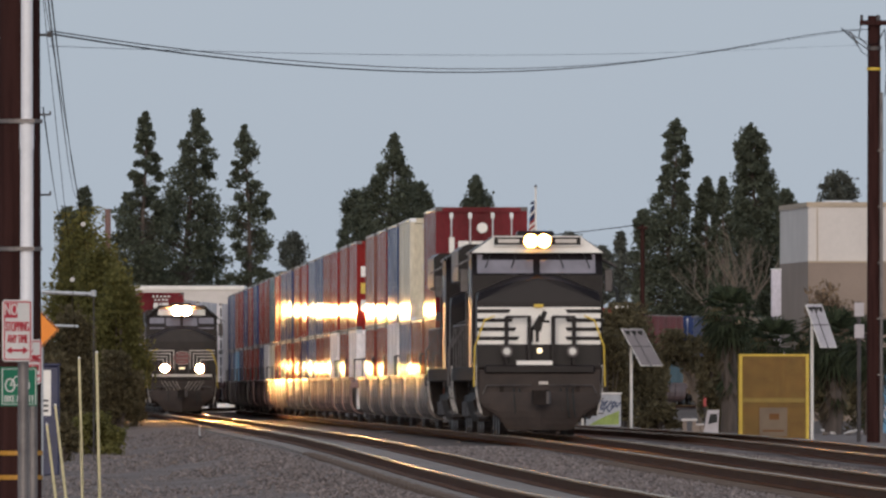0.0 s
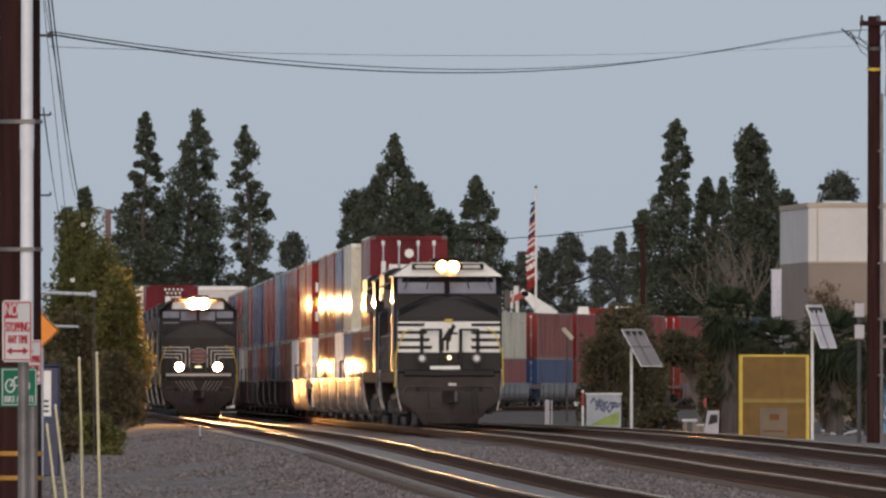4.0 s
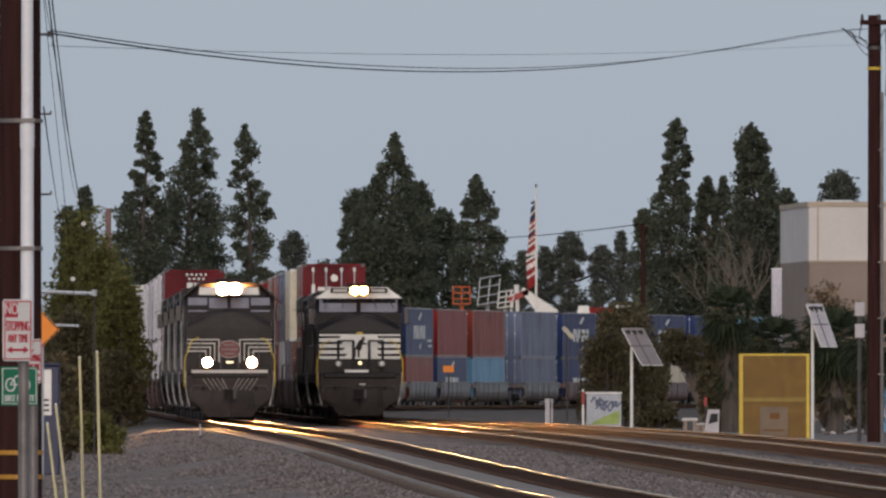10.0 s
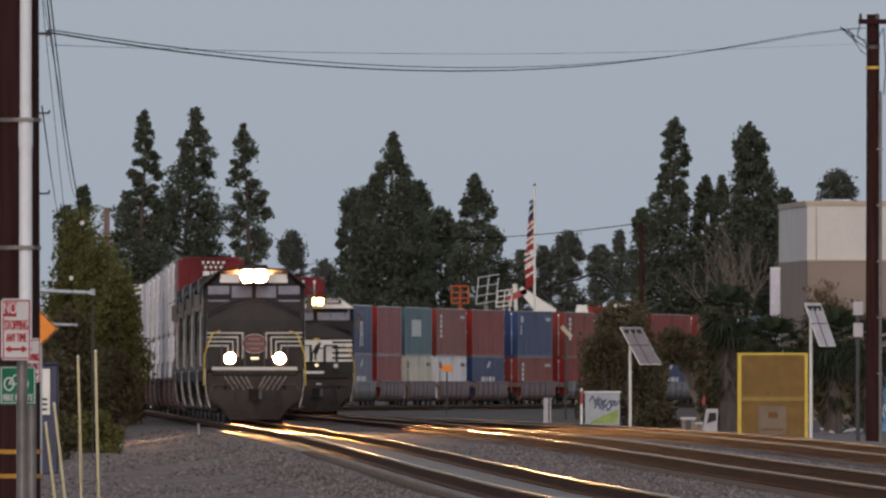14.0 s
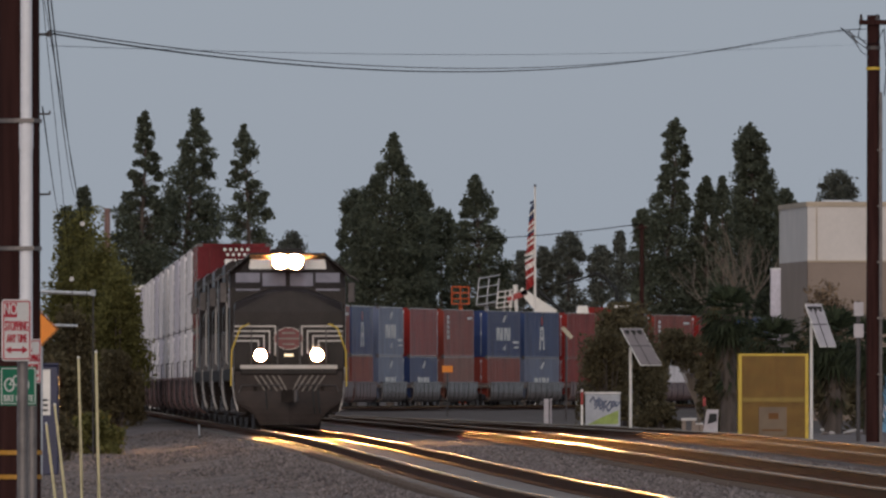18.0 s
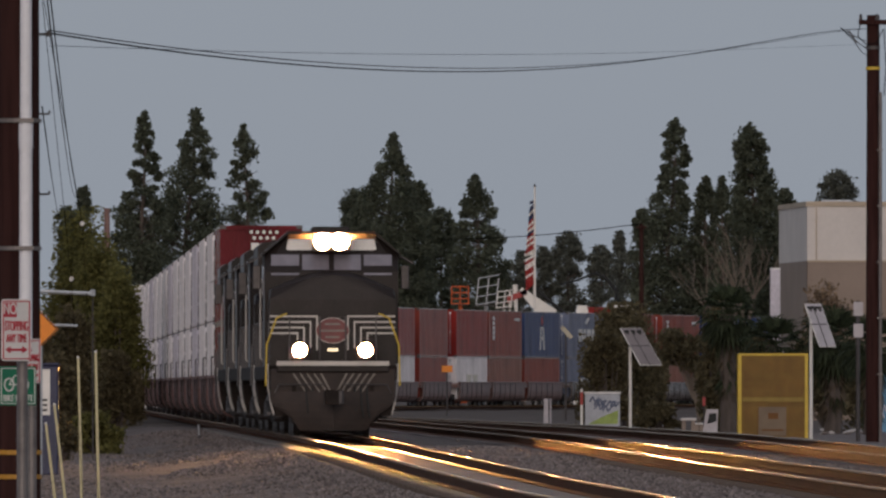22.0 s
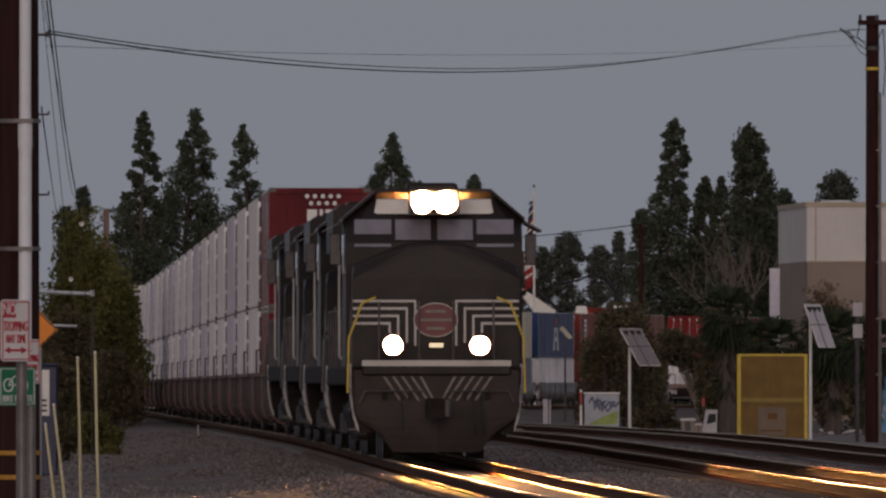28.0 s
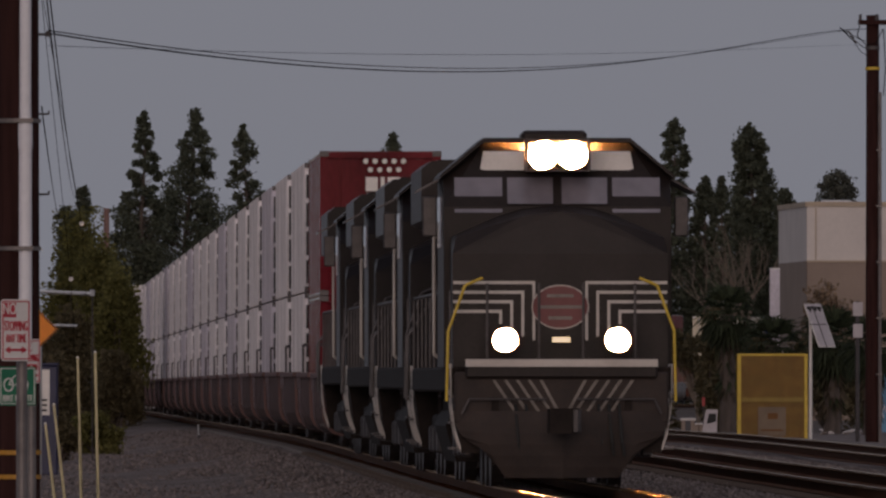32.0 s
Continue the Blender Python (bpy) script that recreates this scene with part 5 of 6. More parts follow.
def solar_panel(px, top, s, post_px, post_top, post_bottom, w, label, lower, slant, back=None):
    x, y, zt = at(post_px, top, s)
    g = ground_z(x, y)
    t = thing("solar_panel", label, "solar panel", "solar panels on posts", m=Matrix.Translation((x, y, g)))
    zp = at(post_px, post_top, s)[2] - g
    part("post", Shape().tube((0, 0, -.2), (0, 0, zp), .05, .045, 10), WHITE, t, "white painted post")
    # panel seen from behind, tilted, its lower edge to the right
    a = Vector(((px - post_px) / s - w * .28, -.05, zt - g))
    u = Vector((w, .35, 0))
    v = Vector((slant[0], -.75, -lower))
    nrm = u.cross(v).normalized() * .02
    c = [a, a + u, a + u + v, a + v]
    fr = Shape()
    for p, q in zip(c, c[1:] + c[:1]):
        fr.tube(p, q, .02, None, 6)
    part("frame", fr, WHITE, t, "pale aluminium frame")
    part("sheet", Shape().hull([p + nrm for p in c] + [p - nrm for p in c]), back or SOLAR_BACK, t)
    o = Vector((-.01, -.05, -.03))
    part("brace", Shape().tube(a + u * .5 + o, a + u * .5 + v + o, .022, None, 5), STEEL_DK, t)
    part("brace", Shape().tube(a + v * .45 + o, a + u + v * .45 + o, .022, None, 5), STEEL_DK, t)
    part("strut", Shape().tube((0, 0, zp - .4), a + u * .6 + v * .6, .02, None, 5), STEEL_DK, t)
    for k in range(3):
        o = a + u * (.18 + .3 * k) + v * .12
        part("junction_box", Shape().hull([o + Vector((dx, dy, dz)) for dx in (-.07, .07) for dy in (-.05, .01) for dz in (-.09, .09)]), RUBBER, t)
    return t


def amber_enclosure():
    s = 58
    x, y, zt = at(1370, 627, s)
    g = ground_z(x, y)
    h, w = zt - g, 118 / s
    t = thing("mesh_enclosure", "amber mesh safety enclosure in a yellow tube frame round a cabinet", "enclosure", m=Matrix.Translation((x, y, g)))
    for sx in (-1, 1):
        for yy in (0, 1.5):
            part("post", Shape().box(sx * w / 2 - .05, sx * w / 2 + .05, yy - .05, yy + .05, 0, h, .01), YELLOW, t)
        part("side_mesh", Shape().box(sx * w / 2 - .008, sx * w / 2 + .008, .05, 1.45, .05, h - .05), MESH_AMBER, t)
        part("top_rail", Shape().box(sx * w / 2 - .035, sx * w / 2 + .035, .05, 1.45, h - .07, h), YELLOW, t)
    part("top_rail", Shape().box(-w / 2 + .05, w / 2 - .05, -.035, .035, h - .07, h, .01), YELLOW, t)
    part("middle_rail", Shape().box(-w / 2 + .05, w / 2 - .05, -.03, .03, h * .44, h * .49, .01), MAT_DULL_YELLOW, t)
    mesh = Shape().box(-w / 2 + .05, w / 2 - .05, .0, .012, .04, h - .07)
    part("front_mesh", mesh, MESH_AMBER, t, "fine amber mesh panel")
    wires = Shape()
    for k in range(38):
        xx = -w / 2 + .06 + k * (w - .12) / 37
        wires.box(xx - .006, xx + .006, -.008, -.002, .05, h - .07)
    for k in range(44):
        zz = .06 + k * (h - .16) / 43
        wires.box(-w / 2 + .05, w / 2 - .05, -.012, -.007, zz - .005, zz + .005)
    part("mesh_wire", wires, MAT_DULL_YELLOW, t)
    part("inner_cabinet", Shape().box(-.45, .4, -.03, -.013, .12, h * .38, .004), PANEL_GREY, t, "pale cabinet front behind the mesh")
    part("cabinet_mark", Shape().box(-.15, .15, -.036, -.029, h * .24, h * .31).box(-.35, .3, -.036, -.029, h * .1, h * .12), MESH_AMBER, t)


MAT_DULL_YELLOW = mat("dull_yellow_mesh", (0.26, 0.17, 0.03), 0.6, vary=0.25, scale=3.0, fine=30.0, bump=0.05)


def small_signs():
    # twin-plate sign on a dark post
    x, y, zt = at(1520, 534, 66)
    g = ground_z(x, y)
    t = thing("track_sign", "dark post with two small pale plates", "sign", m=Matrix.Translation((x, y, g)))
    part("post", Shape().tube((0, 0, -.2), (0, 0, zt - g), .055, None, 8), STEEL_DK, t)
    for dz in (0, .58):
        part("plate", Shape().box(-.12, .14, -.08, -.06, zt - g - .4 - dz, zt - g - .03 - dz, .01), PANEL_PALE, t)
    # diamond plate seen from behind, on a thin dark post
    x, y, zt = at(1003, 582, 36)
    g = ground_z(x, y)
    t = thing("track_sign", "pale diamond plate on a thin dark post", "sign", m=Matrix.Translation((x, y, g)))
    part("post", Shape().tube((0, 0, -.2), (0, 0, zt - g), .05, None, 8), STEEL_DK, t)
    part("plate", Shape().hull([(-.28, -.07, zt - g - .02), (-.12, -.07, zt - g + .12), (.36, -.07, zt - g - .42), (.2, -.07, zt - g - .55), (-.28, -.05, zt - g - .02), (-.12, -.05, zt - g + .12), (.36, -.05, zt - g - .42), (.2, -.05, zt - g - .55)]), PAINT["cream"], t)
    # orange plate beside the far track
    x, y, zt = at(793, 650, 34)
    g = ground_z(x, y)
    t = thing("track_sign", "small orange plate on a thin post", "sign", m=Matrix.Translation((x, y, g)))
    part("post", Shape().tube((0, 0, -.2), (0, 0, zt - g), .04, None, 8), STEEL_DK, t)
    part("plate", Shape().box(-.28, .28, -.06, -.04, zt - g - .3, zt - g + .05, .02), SIGN_ORANGE, t)
    # graffitied cabinet, white posts
    s = 50
    x, y, zt = at(1068, 698, s)
    g = ground_z(x, y)
    t = thing("relay_cabinet", "pale relay cabinet covered with graffiti", "cabinet", m=Matrix.Translation((x, y, g)))
    h, w = zt - g, 62 / s
    part("body", Shape().box(-w / 2, w / 2, 0, .8, 0, h, .03), GRAFFITI, t)
    part("lid", Shape().box(-w / 2 - .03, w / 2 + .03, -.03, .83, h, h + .06, .01), WHITE, t)
    rr = random.Random(3)
    for k in range(7):
        x0 = -w / 2 + .15 + rr.random() * (w - .5)
        z0 = h * (.45 + .35 * rr.random())
        part("paint_scrawl", Shape().path([(x0, -.006, z0), (x0 + .12, -.006, z0 + .2), (x0 + .2, -.006, z0 - .02), (x0 + .34, -.006, z0 + .17)], .03, 5), PAINT["slate"], t)
    part("paint_patch", Shape().extrude([(-w / 2 + .1, .08), (w / 2 - .08, .1), (w / 2 - .06, h * .5), (.2, h * .38), (-.2, h * .22)], -.008, -.002), LIME, t, "lime green sprayed patch")
    for px, top, m2, wid in ((968, 707, PANEL_PALE, .17), (976, 707, PANEL_PALE, .06), (1031, 690, WHITE, .08)):
        x, y, zt = at(px, top, s)
        g = ground_z(x, y)
        t = thing("marker_post", "short white painted post by the track", "post", "white posts", m=Matrix.Translation((x, y, g)))
        part("rod", Shape().box(-wid / 2, wid / 2, -.05, .05, -.1, zt - g, .015), m2, t)
        if px == 1031:
            part("band", Shape().box(-wid / 2 - .004, wid / 2 + .004, -.054, .054, zt - g - .55, zt - g - .1), RED_SAFE, t, "red band")
    # switch stand: white shape with a dark opening and red target
    s = 52
    x, y, zt = at(1258, 726, s)
    g = ground_z(x, y)
    t = thing("switch_stand", "white switch stand with a small red target", "switch stand", m=Matrix.Translation((x, y, g)))
    h = zt - g
    part("base", Shape().box(-.35, .2, -.2, .2, 0, .12, .02), PANEL_PALE, t)
    part("body", Shape().hull([(-.25, -.12, .1), (.25, -.12, .1), (-.12, -.1, h), (.28, -.1, h), (-.25, .12, .1), (.25, .12, .1), (-.12, .1, h), (.28, .1, h)]), PANEL_PALE, t)
    part("opening", Shape().hull([(-.1, -.135, h * .45), (.22, -.135, h * .55), (-.02, -.125, h * .85), (.22, -.125, h * .85), (-.1, -.1, h * .45), (.22, -.1, h * .55), (-.02, -.1, h * .85), (.22, -.1, h * .85)]), RUBBER, t)
    part("staff", Shape().tube((-.2, 0, .1), (-.2, 0, h + .2), .02, None, 6), STEEL_DK, t)
    part("target", Shape().box(-.25, -.15, -.03, .0, h + .12, h + .42, .01), RED_SAFE, t, "red target plate")


def blue_tank():
    s = 49
    x, y, zt = at(1562, 662, s)
    g = ground_z(x, y)
    t = thing("water_tank", "faded blue tank with pale sprayed marks", "tank", m=Matrix.Translation((x, y, g)))
    h = zt - g
    part("shell", Shape().tube((0, 0, 0), (0, 0, h), .42, .4, 24), PAINT["sky"], t)
    part("lid", Shape().tube((0, 0, h), (0, 0, h + .06), .43, .36, 24), PAINT["slate"], t)
    for k in range(3):
        part("paint_scrawl", Shape().path([(-.2 + .1 * k, -.43, .3 + .2 * k), (-.1 + .1 * k, -.44, .6 + .2 * k), (.0 + .08 * k, -.44, .35 + .2 * k)], .025, 5), PAINT["pale"], t)


def wire_tags():
    """Two guy wires from the near pole to ground anchors, each with a white tag."""
    for px, py, s, foot in ((147, 397, 150, 178), (128, 495, 150, 150)):
        top = Vector(at(72, -40, 200))
        tag = Vector(at(px, py, s))
        end = Vector(at(foot, 800, 118))
        end.z = ground_z(end.x, end.y)
        t = thing("guy_wire", "thin guy wire with a small white tag", "guy wire", "guy wires", m=Matrix.Translation(end))
        a, b = top - end, tag - end
        part("wire", Shape().path([(0, 0, -.1), b, a], .004, 4), WIRE, t)
        d = (a - b).normalized() * .06
        part("tag", Shape().tube(b - d, b + d, .028, .026, 8), WHITE, t, "white plastic sleeve")
        part("anchor", Shape().tube((0, 0, -.2), (0, 0, .06), .03, .02, 6), GALV, t)


def far_pole():
    x, y, zt = at(1137, 398, 30)
    g = ground_z(x, y)
    t = thing("utility_pole", "slender far wooden pole behind the yard", "utility pole", m=Matrix.Translation((x, y, g)))
    part("shaft", Shape().tube((0, 0, 0), (0, 0, zt - g), .16, .12, 10), POLE_WOOD, t)
    part("crossarm", Shape().box(-.3, .3, -.2, -.12, zt - g - .25, zt - g - .12), POLE_WOOD, t)
    wire(at(1137, 397, 30), at(760, 424, 22), .3, .028, "thin far overhead wire")
    x, y, zt = at(191, 370, 40)
    g = ground_z(x, y)
    t = thing("utility_pole", "plain rust-red wooden pole among trees", "utility pole", m=Matrix.Translation((x, y, g)))
    part("shaft", Shape().tube((0, 0, 0), (0, 0, zt - g), .15, .13, 10), CAR_RUST, t)


def building():
    s = 35.0
    z1 = EYE_Z + (688 - 358) / s
    zm = EYE_Z + (688 - 463) / s
    a, b, c = Vector((18.46, 800, 0)), Vector((17.4, 817, 0)), Vector((46, 801.8, 0))
    d = b + (c - a)
    z0 = ground_z(20, 800) - .3
    t = thing("warehouse", "two-tone stucco warehouse, cream above and tan below", "building", m=Matrix.Translation((0, 0, 0)))
    def wall(name, p, q, lo, hi, m):
        n = (q - p).normalized()
        o = Vector((-n.y, n.x, 0)) * .35
        return part(name, Shape().hull([p + Vector((0, 0, lo)), q + Vector((0, 0, lo)), p + Vector((0, 0, hi)), q + Vector((0, 0, hi)), p + o + Vector((0, 0, lo)), q + o + Vector((0, 0, lo)), p + o + Vector((0, 0, hi)), q + o + Vector((0, 0, hi))]), m, t)
    for p, q in ((a, c), (b, a), (c, d), (d, b)):
        wall("lower_wall", p, q, z0, zm, STUCCO_DK)
        wall("upper_wall", p, q, zm, z1 - .25, STUCCO_LT)
    up = Vector((0, 0, 1))
    part("roof", Shape().hull([p + up * k for p in (a + Vector((.4, .4, 0)), b + Vector((.4, -.4, 0)), c + Vector((-.4, .4, 0)), d + Vector((-.4, -.4, 0))) for k in (z1 - .6, z1 - .45)]), GALV, t)
    for p, q in ((a, c), (b, a)):
        n = (q - p).normalized()
        o = Vector((n.y, -n.x, 0)) * .06
        w = o * -7
        part("parapet_trim", Shape().hull([r + e + up * k for r in (p, q) for e in (o, w) for k in (z1 - .25, z1)]), STUCCO_TRIM, t)
    # vertical joint and belt line
    part("wall_joint", Shape().box(18.9, 18.95, 799.96, 800.0, zm, z1 - .3), STUCCO_TRIM, t)
    part("belt_line", Shape().hull([p + up * k for p in (a + Vector((0, -.05, 0)), c + Vector((0, -.05, 0)), a, c) for k in (zm - .06, zm + .03)]), STUCCO_TRIM, t)
    part("roof_unit", Shape().box(19.3, 20.8, 803, 805, z1 - .5, z1 + .12, .05), GALV, t)
    # pale tall panel left of the corner
    x, y, zt = at(1374, 478, 36)
    g = ground_z(x, y)
    t2 = thing("storage_tank", "tall pale narrow panel beside the warehouse", "panel", m=Matrix.Translation((x, y, g)))
    part("body", Shape().box(-.24, .24, 0, 1.2, 0, zt - g, .02), PAINT["pale"], t2)
    part("lip", Shape().box(-.26, .26, -.02, 1.22, zt - g, zt - g + .06), GALV, t2)


def flag():
    s = 23.5
    x, y, zt = at(948, 332, s)
    g = ground_z(x, y)
    t = thing("flagpole", "white flagpole with limp striped flags", "flagpole", m=Matrix.Translation((x, y, g)))
    h = zt - g
    part("pole", Shape().tube((0, 0, 0), (0, 0, h), .13, .07, 10), WHITE, t)
    part("finial", Shape().tube((0, 0, h), (0, 0, h + .2), .12, .05, 8), STEEL_DK, t)

    def limp(name, z1, z0, w0, w1, cols, label):
        n = len(cols)
        for k, m in enumerate(cols):
            za, zb = z1 + (z0 - z1) * k / n, z1 + (z0 - z1) * (k + 1) / n
            wa, wb = w0 + (w1 - w0) * k / n, w0 + (w1 - w0) * (k + 1) / n
            q = Shape()
            fold = [(-.08 - wa * j / 5, .13 * math.sin(j * 2.1 + k)) for j in range(6)]
            fold2 = [(-.08 - wb * j / 5, .13 * math.sin(j * 2.1 + k + 1)) for j in range(6)]
            dip = [(-.4 * j / 5 * (1 if k else 0.3)) for j in range(6)]
            v = [(a, b, za + e) for (a, b), e in zip(fold, dip)] + [(a, b, zb + e) for (a, b), e in zip(fold2, dip)]
            v += [(p[0], p[1] + .03, p[2]) for p in v]
            f = [(j, j + 1, 7 + j, 6 + j) for j in range(5)] + [(12 + j, 18 + j, 19 + j, 13 + j) for j in range(5)]
            part(name, Shape().add(v, f), m, t, label if k == 0 else "")
    N, W, D = PAINT["navy"], WHITE, RED_SAFE
    limp("flag_fold", h - 1.0, h - 4.9, .3, .62, [N, N, N, W, N, N] + [D, W] * 2 + [N, D, W, D, W, D, D, W], "limp red, white and blue flag")
    limp("lower_flag_fold", h - 4.9, h - 7.4, .7, .55, [W, W, D, W, W, D, D, W, D, D, D, D], "limp white and red flag")


def lift(px, top, s, w, h, material, label, tilt=0):
    """Work-platform basket on a boom, in the hire yard."""
    x, y, zt = at(px, top, s)
    g = ground_z(x, y)
    t = thing("boom_lift", label, "work platform", "lifts in the hire yard", m=Matrix.Translation((x, y, g)))
    z = zt - g
    for sx in (-1, 0, 1):
        for yy in (0, .8):
            part("basket_post", Shape().tube((sx * w / 2 + tilt * .2, yy, z), (sx * w / 2, yy, z - h), .045, None, 6), material, t)
    for zz in (z, z - h * .35, z - h * .7, z - h):
        o = tilt * .2 * (zz - z + h) / h
        part("basket_rail", Shape().path([(-w / 2 + o, 0, zz), (w / 2 + o, 0, zz + tilt * .25), (w / 2 + o, .8, zz + tilt * .25), (-w / 2 + o, .8, zz), (-w / 2 + o, 0, zz)], .045), material, t)
    part("basket_floor", Shape().box(-w / 2, w / 2, 0, .8, z - h - .08, z - h, .01), STEEL_DK, t)
    part("boom", Shape().tube((0, .5, z - h), (.4, 1.2, 2.0), .15, .2, 8), material, t)
    part("base", Shape().box(-1, 1.2, .4, 2.4, .5, 2.2, .12), material, t)
    for sx in (-.8, 1.0):
        part("wheel", Shape().tube((sx, .3, .5), (sx, .0, .5), .5, None, 14), RUBBER, t)
    return t


def crane_arm():
    s = 23.5
    x, y, zt = at(925, 505, s)
    g = ground_z(x, y)
    t = thing("telehandler", "white and red machine with a raised boom in the hire yard", "machine", "lifts in the hire yard", m=Matrix.Translation((x, y, g)))
    h = zt - g
    part("boom", Shape().hull([(-.2, 0, h - .5), (.0, 0, h - .2), (2.6, 0, h - 1.9), (2.6, 0, h - 2.6), (1.4, 0, h - 2.5), (-.2, .5, h - .5), (.0, .5, h - .2), (2.6, .5, h - 1.9), (2.6, .5, h - 2.6), (1.4, .5, h - 2.5)]), WHITE, t, "white boom")
    part("boom_tip", Shape().hull([(-1.1, 0, h - .9), (.4, 0, h - .3), (.4, 0, h - .75), (-1.1, 0, h - 1.4), (-1.1, .5, h - .9), (.4, .5, h - .3), (.4, .5, h - .75), (-1.1, .5, h - 1.4)]), RED_SAFE, t)
    part("jib", Shape().tube((-.5, .2, h), (-.4, .2, h - 2.5), .2, .12, 6).tube((-.9, .2, h - .5), (-.9, .2, h - 2.5), .09, .09, 6), WHITE, t)
    part("strut", Shape().tube((1.0, .2, h - .3), (3.4, .2, h - 2.3), .13, None, 6).tube((1.2, .2, h - .2), (1.2, .2, h - 1.6), .1, None, 6), RUBBER, t)
    part("chassis", Shape().box(-1.5, 3.2, -.2, 1.8, .6, h - 2.5, .15), WHITE, t)
    for xx in (-1, 2.6):
        part("wheel", Shape().tube((xx, -.3, .6), (xx, .1, .6), .6, None, 14), RUBBER, t)


def knuckle_boom():
    """A dark jointed boom over the hire yard's roofs."""
    s = 23.2
    x, y, zt = at(1092, 516, s)
    g = ground_z(x, y)
    t = thing("knuckle_boom", "dark jointed crane boom folded over the hire yard", "machine", "lifts in the hire yard", m=Matrix.Translation((x, y, g)))
    p = [Vector((at(a, b, s)[0] - x, 0, at(a, b, s)[2] - g)) for a, b in ((993, 504), (1026, 497), (1053, 485), (1072, 491), (1092, 516))]
    for k in range(4):
        part("boom_section", Shape().tube(p[k], p[k + 1], .06 + .02 * k, .08 + .02 * k, 8), RUBBER, t)
        part("joint", Shape().tube(p[k + 1] + Vector((0, -.2, 0)), p[k + 1] + Vector((0, .2, 0)), .13, None, 10), RUBBER, t)
    part("mast", Shape().tube(p[4], (p[4].x + .3, 0, 1.2), .12, .2, 8), RUBBER, t)
    part("carrier", Shape().box(-1.6, 2.4, -.8, .9, .5, 1.6, .12), STEEL_DK, t)
    for xx in (-1.1, 1.8):
        part("wheel", Shape().tube((xx, -.95, .5), (xx, -.65, .5), .5, None, 14), RUBBER, t)


def far_warehouse():
    """Long pale shed where the line bends, its end wall towards the line."""
    s = 25.5
    x0, y, zt = at(205, 506, s)
    x1 = at(430, 506, s)[0]
    g = ground_z(x0, y)
    t = thing("warehouse", "long pale far warehouse with a flat roofline", "building", m=Matrix.Translation((x0, y, g)))
    w, h = x1 - x0, zt - g
    part("wall", Shape().box(0, w, 0, 22, 0, h - .3), STUCCO_LT, t, "pale rendered wall")
    part("parapet", Shape().box(-.1, w + .1, -.1, 22.1, h - .3, h, .03), WHITE, t)
    for k in range(5):
        part("wall_rib", Shape().box(.3 + k * w / 5, .55 + k * w / 5, -.06, .0, 0, h - .32), STUCCO_LT, t)
    for k in (1, 3):
        part("loading_door", Shape().box(k * w / 5 + .8, k * w / 5 + 2.6, -.05, .0, .05, 3.0, .01), GALV, t)


def parked(px, top, s, w, material, label):
    x, y, zt = at(px, top, s)
    g = ground_z(x, y)
    t = thing("parked_vehicle", label, "vehicle", "vehicles in the hire yard", m=Matrix.Translation((x, y, g)))
    h = zt - g
    part("body", Shape().hull([(-w / 2, 0, .4), (w / 2, 0, .4), (-w / 2, 0, h * .8), (w / 2, 0, h * .8), (-w / 2 + .3, .2, h), (w / 2 - .3, .2, h), (-w / 2, 4.5, .4), (w / 2, 4.5, .4), (-w / 2 + .3, 4, h), (w / 2 - .3, 4, h)]), material, t)
    part("window", Shape().box(-w / 2 + .3, w / 2 - .3, -.02, .12, h * .55, h * .78, .03), WINDSHIELD, t)
    for sx in (-1, 1):
        part("wheel", Shape().tube((sx * w * .35, .02, .4), (sx * w * .35, .3, .4), .4, None, 12), RUBBER, t)


def bare_tree():
    x, y, zt = at(1300, 385, 34)
    g = ground_z(x, y)
    t = thing("bare_tree", "leafless pale-twigged tree before dark foliage", "tree", m=Matrix.Translation((x, y, g)))
    rr = random.Random(8)
    twigs, trunk = Shape(), Shape()

    def grow(p, d, ln, r, lvl):
        q = p + d * ln
        (trunk if lvl < 2 else twigs).tube(p, q, r, r * .65, 5)
        if lvl < 5:
            for k in range(3 if lvl < 3 else 2):
                e = (d + Vector((rr.uniform(-.6, .6), rr.uniform(-.6, .6), rr.uniform(-.1, .45)))).normalized()
                grow(q, e, ln * rr.uniform(.62, .82), r * .6, lvl + 1)
    h = zt - g
    grow(Vector((0, 0, 0)), Vector((0, 0, 1)), h * .28, .11, 0)
    grow(Vector((.1, 0, h * .15)), Vector((.2, 0, 1)).normalized(), h * .28, .11, 1)
    part("trunk", trunk, TWIG, t)
    part("twig", twigs, TWIG, t)


